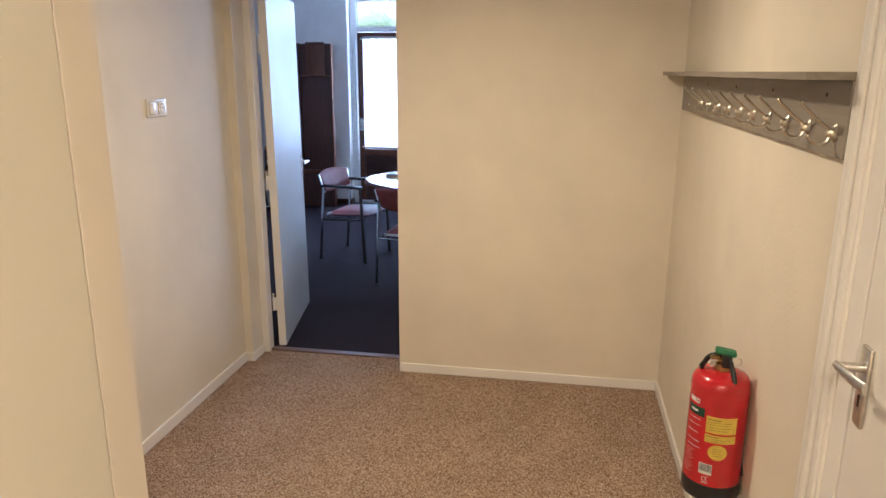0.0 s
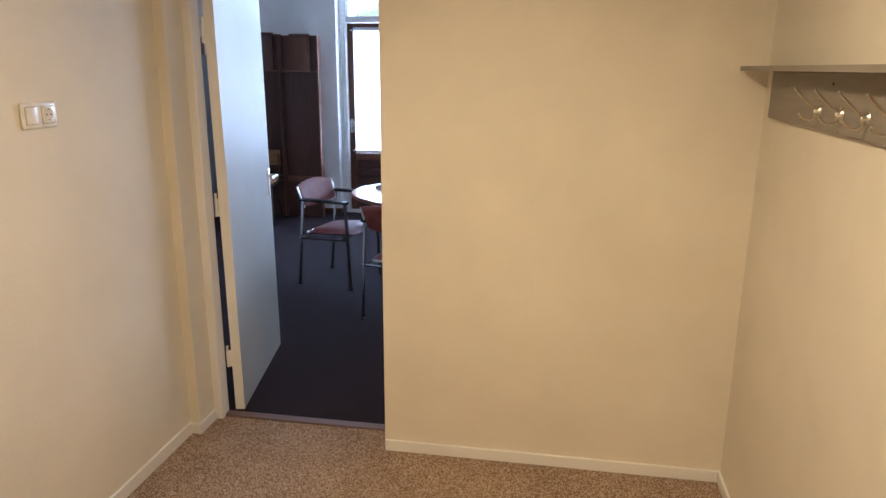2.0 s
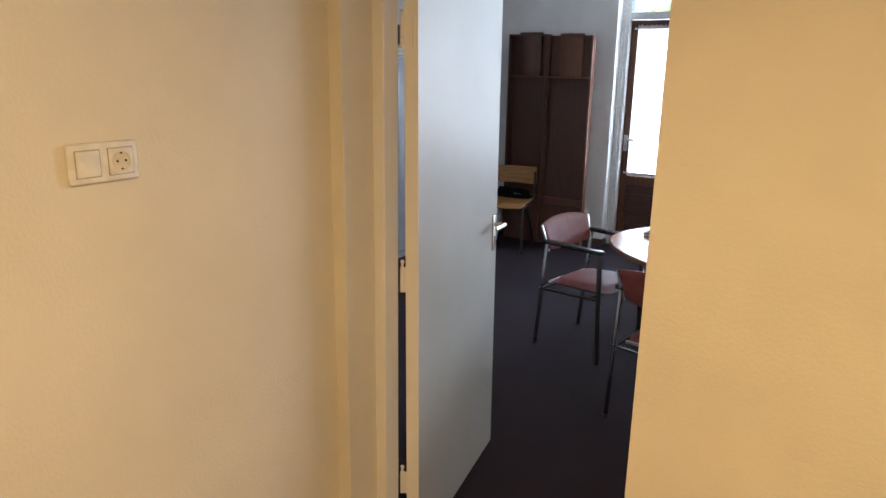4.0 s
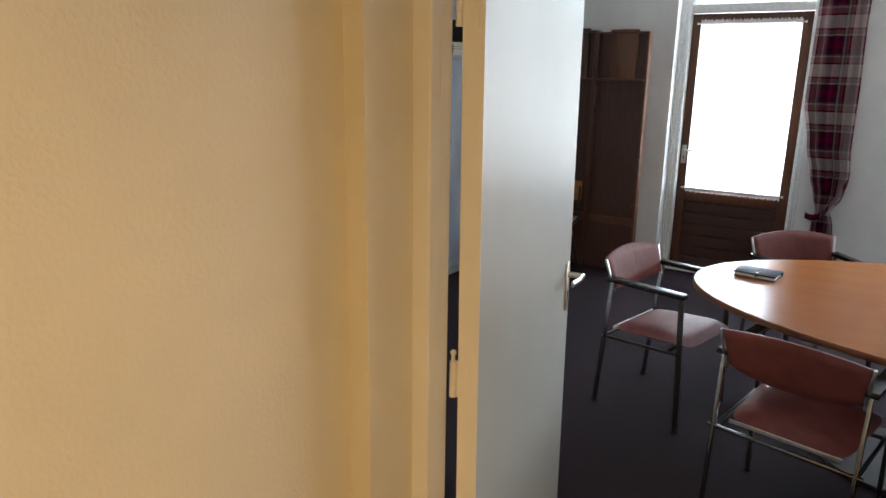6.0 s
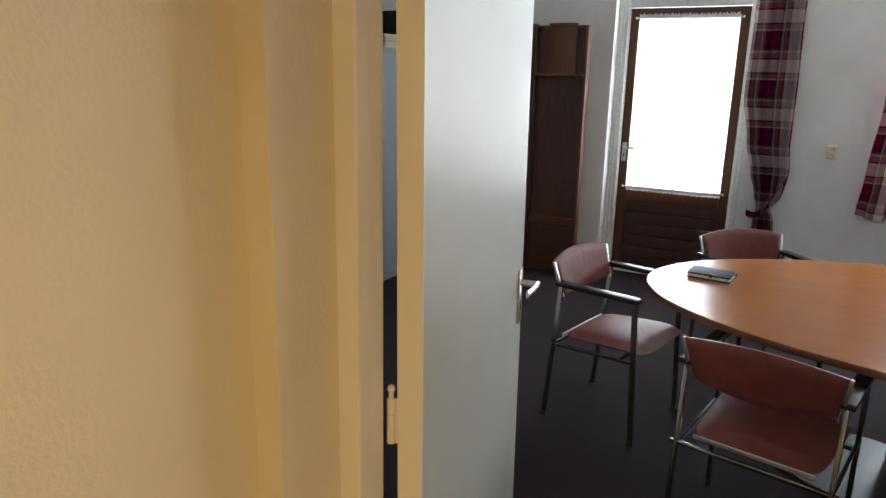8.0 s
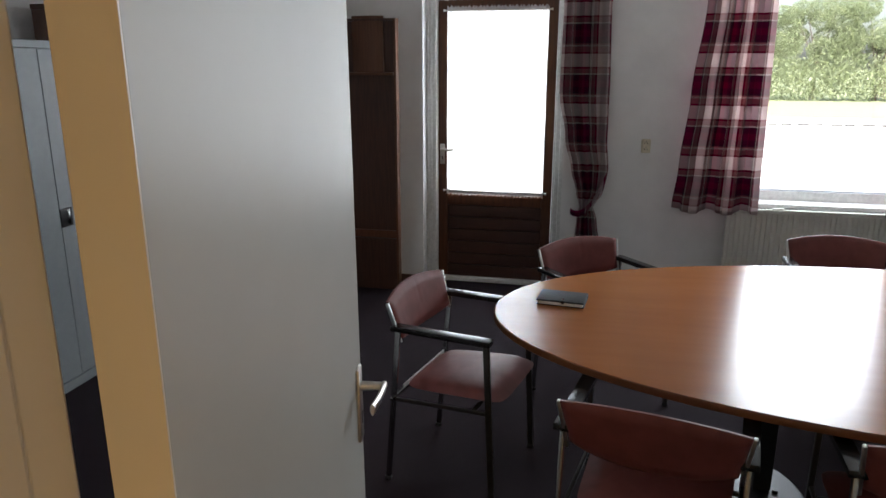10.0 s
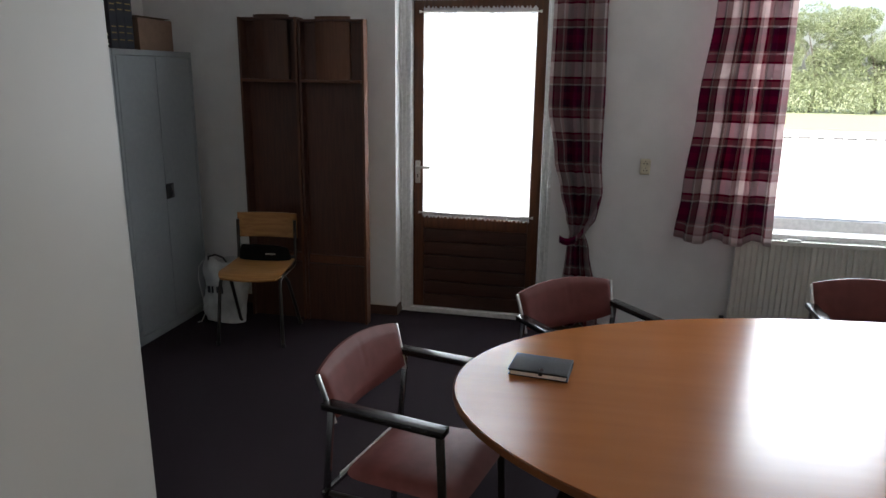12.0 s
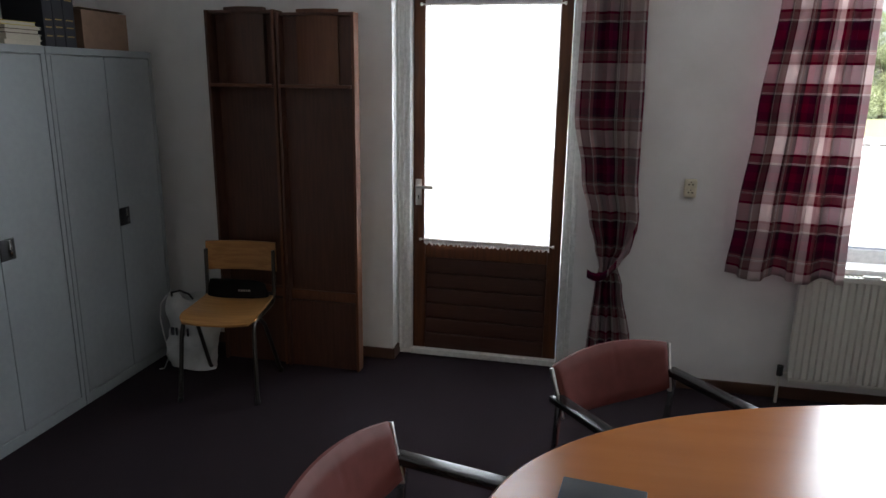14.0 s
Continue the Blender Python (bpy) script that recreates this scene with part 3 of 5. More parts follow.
# window
win = thing("window_1", "white framed window with a deep sill over the radiator", "window", None, "", "structure")
for a, b, c, d in ((WX0, WX0 + 0.07, WZ0, WZ1), (WX1 - 0.07, WX1, WZ0, WZ1), (WX0 + 0.07, WX1 - 0.07, WZ0, WZ0 + 0.07), (WX0 + 0.07, WX1 - 0.07, WZ1 - 0.07, WZ1)):
    part("window_frame", B(a, b, DY - 0.02, DY + 0.07, c, d, bevel=0.004), M_FRAMEW, win)
part("window_sill", B(WX0 - 0.04, WX1 + 0.04, RY1 - 0.045, DY - 0.02, WZ0 - 0.028, WZ0 + 0.004, bevel=0.006), M_FRAMEW, win, "white window sill")
p = part("pane", B(WX0 + 0.07, WX1 - 0.07, DY + 0.02, DY + 0.03, WZ0 + 0.07, WZ1 - 0.07), M_GLASS, win, "clear glass pane")
p.visible_shadow = False



# ---- room: furniture ----
def meeting_table():
    ob = thing("conference_table", "large oval cherry-veneered meeting table on black column legs", "table", pose(0.522, 6.59, 0, 0, 0, 2))
    a, b = 1.70, 0.86
    out = [(a * math.cos(k * math.tau / 120), b * math.sin(k * math.tau / 120)) for k in range(120)]
    bm = plate(bmesh.new(), out, 0.714, 0.74)
    part("tabletop", bm, M_TABLE, ob, "glossy cherry veneer top", True)
    rim = [(x * 1.0012, y * 1.0012) for x, y in out]
    bm = bmesh.new()
    rings = []
    for s, z in ((1.0, 0.7145), (1.0020, 0.717), (1.0020, 0.737), (1.0, 0.7395)):
        rings.append([bm.verts.new((x * s, y * s, z)) for x, y in rim])
    for u, v in zip(rings, rings[1:]):
        for k in range(120):
            bm.faces.new((u[k], u[(k + 1) % 120], v[(k + 1) % 120], v[k]))
    part("edge_band", bm, M_EDGE, ob, "", True)
    for s in (-1, 1):
        cx = s * 0.62
        bm = lathe(bmesh.new(), ((0.312, 0.0), (0.318, 0.006), (0.308, 0.016), (0.05, 0.022)), 64, (cx + s * 0.155, 0.03, 0))
        base = part("base_plate", bm, M_BLACK, ob, "round glossy black foot plate", True)
        bm = B(cx - 0.035, cx + 0.035, 0.03, 0.15, 0.02, 0.70, bevel=0.008)
        part("column", bm, M_BLACK, ob, "black steel column", True)
        for y in (-0.02, 0.10):
            part("bolt", tube(bmesh.new(), (cx + 0.05, y + 0.05, 0.018), (cx + 0.05, y + 0.05, 0.032), 0.012), M_BLACK, base, "", True)
        bm = B(cx - 0.05, cx + 0.05, -0.42, 0.55, 0.672, 0.713, bevel=0.006)
        part("bracket", bm, M_BLACK, ob, "", True)
        bm = B(-0.02, 0.02, -0.26, 0.26, -0.016, 0.016, bevel=0.004, m=pose(cx - s * 0.02 + s * 0.18, 0.05, 0.58, 0, 0, 90) @ pose(0, 0, 0, 26 * s, 0, 0))
        part("brace", bm, M_BLACK, ob, "", True)
    bm = B(-0.67, 0.67, 0.06, 0.12, 0.655, 0.705, bevel=0.005)
    part("beam", bm, M_BLACK, ob, "", True)
    return ob


meeting_table()


def cushion(w, d, h, crown, nu=14, nv=12, waterfall=0.0):
    """A padded seat: rounded sides, domed top, front edge rolled down."""
    bm = bmesh.new()

    def grid(top):
        rows = []
        for j in range(nv + 1):
            v = j / nv
            row = []
            for i in range(nu + 1):
                u = i / nu
                p, q = 2 * u - 1, 2 * v - 1
                m = max(abs(p), abs(q), 1e-6)
                k = 1.0 if m < 1e-5 else ((abs(p) / m) ** 7 + (abs(q) / m) ** 7) ** (-1 / 7)
                x, y = p * k * w / 2 * (1 - 0.10 * (1 - v)), (q * k + 1) / 2 * d
                e = min(1.0, 4.5 * min(u, 1 - u), 4.5 * min(v, 1 - v))
                e = math.sqrt(max(0, 1 - (1 - e) ** 2))
                drop = waterfall * max(0, (v - 0.7) / 0.3) ** 2
                z = (h * (0.45 + 0.55 * e) + crown * math.sin(math.pi * u) * math.sin(math.pi * v)) if top else h * 0.45 * (1 - e)
                row.append(bm.verts.new((x, y, z - drop)))
            rows.append(row)
        return rows
    top, low = grid(True), grid(False)
    for g, flip in ((top, False), (low, True)):
        for j in range(nv):
            for i in range(nu):
                f = (g[j][i], g[j][i + 1], g[j + 1][i + 1], g[j + 1][i])
                bm.faces.new(f[::-1] if flip else f)
    rim = lambda g: g[0] + [r[-1] for r in g[1:]] + g[-1][-2::-1] + [r[0] for r in g[-2:0:-1]]
    a, b = rim(top), rim(low)
    for k in range(len(a)):
        bm.faces.new((a[k], b[k], b[(k + 1) % len(a)], a[(k + 1) % len(a)]))
    return bm


def back_pad(w, z_lo, z_hi, curve, thick, nu=48, nv=10):
    """A curved back pad; arched upper edge, lower edge hanging in the middle, ends cut on a slant."""
    bm = bmesh.new()
    layers = []
    for s in (1, -1):
        rows = []
        for j in range(nv + 1):
            v = j / nv
            row = []
            for i in range(nu + 1):
                u = 2 * i / nu - 1
                top = z_hi + 0.028 * (1 - u * u)
                low = z_lo + 0.024 * u * u * abs(u)
                z = low + (top - low) * v
                half = w / 2 - 0.028 * (1 - v) * 0.8
                e = min(1.0, 5 * min(v, 1 - v) + 0.0, 7 * (1 - abs(u)))
                e = math.sqrt(max(0, 1 - (1 - e) ** 2))
                y = -curve * (1 - u * u) + s * thick / 2 * (0.25 + 0.75 * e) - 0.052 * (v - 0.5) + 0.004 - (0.0022 * math.exp(-((u + 0.08) / 0.035) ** 2) * max(0.0, math.sin(math.pi * (v - 0.40) / 0.60)) if s > 0 else 0)
                row.append(bm.verts.new((u * half, y, z)))
            rows.append(row)
        layers.append(rows)
    for g in layers:
        for j in range(nv):
            for i in range(nu):
                bm.faces.new((g[j][i], g[j][i + 1], g[j + 1][i + 1], g[j + 1][i]))
    rim = lambda g: g[0] + [r[-1] for r in g[1:]] + g[-1][-2::-1] + [r[0] for r in g[-2:0:-1]]
    a, b = rim(layers[0]), rim(layers[1])
    for k in range(len(a)):
        bm.faces.new((a[k], b[k], b[(k + 1) % len(a)], a[(k + 1) % len(a)]))
    return bm


def conference_chair(m):
    """Origin between the rear feet; faces local +y."""
    ob = thing("conference_chair", "plum vinyl conference chair with black armrests and a chromed steel frame", "chair", m, "chairs round the meeting table")
    W, D = 0.245, 0.405
    seat = cushion(0.455, 0.435, 0.052, 0.010, waterfall=0.006)
    bmesh.ops.transform(seat, verts=seat.verts, matrix=pose(0, 0.022, 0.388, 3.6, 0, 0))
    part("seat", seat, M_PLUM, ob, "plum vinyl padded seat", True)
    part("backrest", back_pad(0.490, 0.606, 0.776, 0.032, 0.036), M_PLUM, ob, "curved plum vinyl back pad", True)

    part("seat_trim", B(-0.195, 0.195, 0.016, 0.021, 0.402, 0.418, bevel=0.002), M_STRIP, ob, "thin bright trim along the seat's rear")

    def bar(a, b, wx, wy, bevel=0.003):
        """Flat bar from a to b, lying in a plane of constant x."""
        a, b = Vector(a), Vector(b)
        lean = math.degrees(math.atan2(-(b.y - a.y), b.z - a.z))
        return B(-wx, wx, -wy, wy, 0, (b - a).length, bevel=bevel, m=pose(a.x, a.y, a.z, lean, 0, 0))
    for s in (-1, 1):
        bm = B(-0.005, 0.005, -0.007, 0.007, -0.088, 0.080, bevel=0.002, m=pose(s * 0.2410, 0.004, 0.697, 16, s * 7.0, 0))
        part("end_strip", bm, M_STRIP, ob, "bright chromed end strip", True)
        leg = part("leg", bar((s * W, -0.030, 0.010), (s * W, 0.026, 0.668), 0.007, 0.011), M_DARKCHROME, ob, "dull chromed flat-bar leg", True)
        part("foot", B(s * W - 0.009, s * W + 0.009, -0.044, -0.017, 0, 0.016, bevel=0.003), M_BLACK, leg)
        leg = part("leg", bar((s * W, D + 0.022, 0.010), (s * W, D - 0.012, 0.668), 0.008, 0.012), M_TUBE, ob, "dark flat-bar leg", True)
        part("foot", B(s * W - 0.010, s * W + 0.010, D + 0.008, D + 0.036, 0, 0.016, bevel=0.003), M_BLACK, leg)
        bm = B(s * W - 0.024, s * W + 0.024, 0.002, D + 0.008, 0.668, 0.690, bevel=0.0035, segments=2)
        part("armrest", bm, M_ARM, ob, "flat black plastic armrest", True)
        part("side_rail", bar((s * W, 0.005, 0.372), (s * W, D - 0.002, 0.392), 0.006, 0.007, 0.002), M_TUBE, ob, "", True)
    part("cross_rail", B(-W - 0.022, W + 0.022, -0.006, 0.008, 0.371, 0.385, bevel=0.002), M_DARKCHROME, ob, "", True)
    part("cross_rail", B(-W + 0.008, W - 0.008, D - 0.07, D - 0.056, 0.384, 0.398, bevel=0.002), M_TUBE, ob, "", True)
    return ob


chair = conference_chair(pose(-1.508, 6.617, 0, 0, 0, -102.3))
for x, y, rz in ((-0.873, 7.475, -140.3), (-0.634, 5.677, -11.8), (0.11, 5.635, -4), (0.44, 7.805, 180)):
    copy_thing(chair, pose(x, y, 0, 0, 0, rz))


def steel_cabinet(y0):
    ob = thing("steel_cabinet", "tall grey enamelled steel cabinet with two closed doors", "cabinet", pose(-3.46, y0, 0), "steel cabinets along the wall")
    w, h, d = 0.785, 1.780, 0.44
    bm = B(-d, -0.022, 0, w, 0, h, bevel=0.003)
    part("body", bm, M_CABINET, ob)
    bm = B(-0.022, 0, 0, w, h - 0.035, h, bevel=0.003)
    box(bm, -0.022, 0, 0, w, 0, 0.055, bevel=0.003)
    box(bm, -0.022, 0, 0, 0.026, 0.055, h - 0.035, bevel=0.002)
    box(bm, -0.022, 0, w - 0.026, w, 0.055, h - 0.035, bevel=0.002)
    part("face_frame", bm, M_CABINET, ob)
    a = part("door", B(-0.018, -0.001, 0.030, w / 2 - 0.002, 0.059, h - 0.039, bevel=0.003), M_CABINET, ob)
    b = part("door", B(-0.018, -0.001, w / 2 + 0.002, w - 0.030, 0.059, h - 0.039, bevel=0.003), M_CABINET, ob)
    cy, cz = w / 2 + 0.040, 0.910
    handle = part("handle", B(-0.004, 0.004, cy - 0.040, cy + 0.040, cz - 0.048, cz + 0.048, bevel=0.0035, segments=3), M_BLACK, b, "black rounded square handle plate", True)
    bm = bmesh.new()
    rings = []
    for k in range(11):
        u = 2 * k / 10 - 1
        lift = 0.003 + 0.010 * (1 - u * u)
        bow = 0.008 * (1 - u * u)
        rings.append([bm.verts.new((lift + dx, cy + 0.002 - bow + dy, cz + 0.038 * u)) for dx, dy in ((0.0, 0.006), (0.003, 0.008), (0.003, 0.018), (0.0, 0.021))])
    for u, v in zip(rings, rings[1:]):
        for k in range(4):
            bm.faces.new((u[k], u[(k + 1) % 4], v[(k + 1) % 4], v[k]))
    bm.faces.new(rings[0][::-1]), bm.faces.new(rings[-1])
    part("pull", bm, M_DARKCHROME, handle, "bowed grey metal pull", True)
    part("lock", tube(bmesh.new(), (0.010, cy + 0.006, cz - 0.002), (0.0175, cy + 0.006, cz - 0.002), 0.006), M_BLACK, handle, "", True)
    return ob


cab = steel_cabinet(8.068)
copy_thing(cab, pose(-3.46, 7.279, 0))
copy_thing(cab, pose(-3.46, 6.490, 0))


def coat_panel(x0, x1, z1, y0, d, light):
    ob = thing("hall_stand", "tall dark wooden hall stand with hat shelf and cross rail", "hall stand", pose(x0, y0, 0), "wooden hall stands")
    w = x1 - x0
    part("back_panel", B(0.016, w - 0.016, d - 0.018, d, 0.0, z1 - 0.012), M_WARDROBE, ob, "dark veneered back panel")
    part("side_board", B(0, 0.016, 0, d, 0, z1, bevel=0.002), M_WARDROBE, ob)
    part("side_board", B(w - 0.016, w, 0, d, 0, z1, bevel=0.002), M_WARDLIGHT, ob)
    part("top_board", B(0.016, w - 0.016, 0.18 * d, d, z1 - 0.016, z1, bevel=0.002), M_WARDROBE, ob)
    part("hat_shelf", B(0.016, w - 0.016, -0.02, d - 0.018, 1.600, 1.618, bevel=0.003), M_WARDLIGHT, ob, "narrow hat shelf")
    part("rail", B(0.016, w - 0.016, 0.45 * d, d - 0.018, 0.405, 0.46, bevel=0.003), M_WARDLIGHT, ob, "lighter cross rail")
    out = [(0.115 * (2 * k / 16 - 1) + w / 2, 0.5 * d - 0.32 * d * (1 - (2 * k / 16 - 1) ** 2)) for k in range(17)] + [(w / 2 + 0.115, d - 0.018), (w / 2 - 0.115, d - 0.018)]
    part("upper_panel", plate(bmesh.new(), out, 1.618, z1 + 0.018), M_WARDLIGHT if light else M_WARDROBE, ob, "curved upright panel above the shelf", True)
    part("plinth", B(0.016, w - 0.016, 0.27 * d, d - 0.018, 0, 0.40, bevel=0.003), M_WARDROBE, ob)
    return ob


coat_panel(-3.085, -2.682, 2.00, 8.80, 0.11, False)
coat_panel(-2.671, -2.237, 1.985, 8.795, 0.075, True)


def school_chair():
    ob = thing("school_chair", "plywood school chair with dark tubular steel legs", "chair", pose(-2.85, 8.455, 0, 0, 0, 189))
    # local: faces +y, width along x
    bm = bmesh.new()
    nu, nv = 14, 12
    layers = []
    for s in (0, 1):
        g = []
        for j in range(nv + 1):
            v = j / nv
            row = []
            for i in range(nu + 1):
                u = 2 * i / nu - 1
                half = 0.19 + 0.012 * v - 0.03 * max(0, (v - 0.85) / 0.15) ** 2
                y = -0.19 + 0.39 * v
                z = 0.445 + 0.012 * u * u - 0.03 * max(0, (v - 0.72) / 0.28) ** 2 + (0.012 if s else 0) - 0.006 * math.sin(math.pi * v)
                row.append(bm.verts.new((u * half, y, z)))
            g.append(row)
        layers.append(g)
    for g in layers:
        for j in range(nv):
            for i in range(nu):
                bm.faces.new((g[j][i], g[j][i + 1], g[j + 1][i + 1], g[j + 1][i]))
    rim = lambda g: g[0] + [r[-1] for r in g[1:]] + g[-1][-2::-1] + [r[0] for r in g[-2:0:-1]]
    a, b = rim(layers[0]), rim(layers[1])
    for k in range(len(a)):
        bm.faces.new((a[k], b[k], b[(k + 1) % len(a)], a[(k + 1) % len(a)]))
    part("seat", bm, M_PLY, ob, "varnished moulded plywood seat", True)
    out = []
    n = 16
    f = [(0.2 * (2 * k / n - 1), -0.245 - 0.03 * (1 - (2 * k / n - 1) ** 2)) for k in range(n + 1)]
    out = f + [(x, y + 0.011) for x, y in reversed(f)]
    bm = plate(bmesh.new(), out, 0.595, 0.76)
    bmesh.ops.bevel(bm, geom=[e for e in bm.edges if abs(e.verts[0].co.z - e.verts[1].co.z) > 0.1 and abs(abs(e.verts[0].co.x) - 0.2) < 0.001], offset=0.004, segments=2, affect="EDGES")
    part("backrest", bm, M_PLY, ob, "curved plywood backrest", True)
    for s in (-1, 1):
        bm = pipe(bmesh.new(), [(s * 0.19, -0.215, 0.72), (s * 0.19, -0.205, 0.50), (s * 0.188, -0.185, 0.44), (s * 0.186, -0.15, 0.425), (s * 0.184, 0.10, 0.425), (s * 0.186, 0.145, 0.41), (s * 0.19, 0.165, 0.36), (s * 0.205, 0.205, 0.01)], 0.011)
        part("leg", bm, M_TUBE, ob, "", True)
        bm = pipe(bmesh.new(), [(s * 0.184, 0.05, 0.415), (s * 0.188, -0.02, 0.36), (s * 0.205, -0.215, 0.01)], 0.011)
        part("leg", bm, M_TUBE, ob, "", True)
        for y in (0.205, -0.215):
            part("foot", tube(bmesh.new(), (s * 0.205, y, 0), (s * 0.205, y, 0.025), 0.014), M_BLACK, ob, "", True)
    part("cross_tube", tube(bmesh.new(), (-0.184, 0.06, 0.425), (0.184, 0.06, 0.425), 0.010), M_TUBE, ob, "", True)
    part("cross_tube", tube(bmesh.new(), (-0.188, -0.2, 0.475), (0.188, -0.2, 0.475), 0.010), M_TUBE, ob, "", True)
    return ob


school_chair()


def shoulder_bag():
    """A slack black bag standing on the rear of the school chair's seat."""
    ob = thing("shoulder_bag", "slack black bag standing on the plywood chair seat", "bag", pose(-2.85, 8.455, 0.4575, 0, 0, 189) @ pose(0.005, -0.172, 0))
    bm = bmesh.new()
    rows = []
    for j in range(9):
        v = j / 8
        row = []
        for i in range(28):
            a = i * math.tau / 28
            c, d = math.cos(a), math.sin(a)
            r = 1 - 0.10 * v * v
            row.append(bm.verts.new((0.172 * r * math.copysign(abs(c) ** 0.5, c) + 0.004 * noise.noise(Vector((c * 3, d * 3, v * 4))),
                                     0.022 * (1 - 0.5 * v) * math.copysign(abs(d) ** 0.7, d) + 0.006 * noise.noise(Vector((c * 4, 9, v * 4))),
                                     0.100 * v + v * (0.010 * c - 0.008 * c * c))))
        rows.append(row)
    for u, w in zip(rows, rows[1:]):
        for i in range(28):
            bm.faces.new((u[i], u[(i + 1) % 28], w[(i + 1) % 28], w[i]))
    bm.faces.new(rows[0][::-1]), bm.faces.new(rows[-1])
    part("body", bm, M_CANVAS, ob, "", True)
    for k in range(5):
        part("print_bar", B(-0.075 + k * 0.014, -0.066 + k * 0.014, 0.0175, 0.0225, 0.040, 0.050), M_TAGGREY, ob, "small pale printed bar")
    return ob


shoulder_bag()


def radiator(x0, x1, z0, z1, y):
    ob = thing("radiator", "cream panel radiator with vertical flutes under the window", "radiator", pose(0, 0, 0))
    n = int((x1 - x0) / 0.0333)
    bm = bmesh.new()
    prof = []
    for i in range(n):
        a = x0 + 0.02 + i * 0.0333
        prof += [(a, y), (a + 0.004, y - 0.016), (a + 0.017, y - 0.016), (a + 0.021, y)]
    prof = [(x0, y), *prof, (x1, y)]
    low, high = [bm.verts.new((px, py, z0 + 0.02)) for px, py in prof], [bm.verts.new((px, py, z1 - 0.02)) for px, py in prof]
    for k in range(len(prof) - 1):
        bm.faces.new((low[k], low[k + 1], high[k + 1], high[k]))
    box(bm, x0, x1, y - 0.006, y + 0.012, z0, z0 + 0.02, bevel=0.004)
    box(bm, x0, x1, y - 0.006, y + 0.012, z1 - 0.02, z1, bevel=0.004)
    part("panel", bm, M_RADIATOR, ob, "fluted front panel")
    part("back", B(x0, x1, y + 0.012, y + 0.05, z0, z1, bevel=0.004), M_RADIATOR, ob)
    bm = B(x0 - 0.002, x1 + 0.002, y - 0.008, y + 0.052, z1, z1 + 0.008, bevel=0.002)
    grille = part("top_grille", bm, M_RADIATOR, ob)
    for k in range(int((x1 - x0) / 0.022)):
        part("slot", B(x0 + 0.015 + k * 0.022, x0 + 0.027 + k * 0.022, y + 0.006, y + 0.040, z1 + 0.0075, z1 + 0.0095), M_DARKHOLE, grille)
    bm = B(x0 + 0.28, x0 + 0.36, y - 0.004, y + 0.02, z1 + 0.008, z1 + 0.020, bevel=0.004)
    part("bleed_cap", bm, M_WHITEL, ob)
    bm = pipe(bmesh.new(), [(x0 + 0.01, y + 0.025, z0 + 0.04), (x0 - 0.03, y + 0.025, z0 + 0.04), (x0 - 0.04, y + 0.025, z0 + 0.025), (x0 - 0.04, y + 0.025, 0.0)], 0.009)
    valve = part("pipe", bm, M_RADIATOR, ob, "", True)
    part("valve", tube(bmesh.new(), (x0 - 0.036, y + 0.025, z0 + 0.02), (x0 - 0.036, y + 0.025, z0 + 0.075), 0.016), M_BLACK, valve, "small dark valve", True)
    for x in (x0 + 0.2, x1 - 0.2):
        part("bracket", B(x - 0.015, x + 0.015, y + 0.05, RY1, z0 + 0.05, z1 - 0.05), M_RADIATOR, ob)
    return ob


radiator(0.082, 1.40, 0.135, 0.712, 8.945)


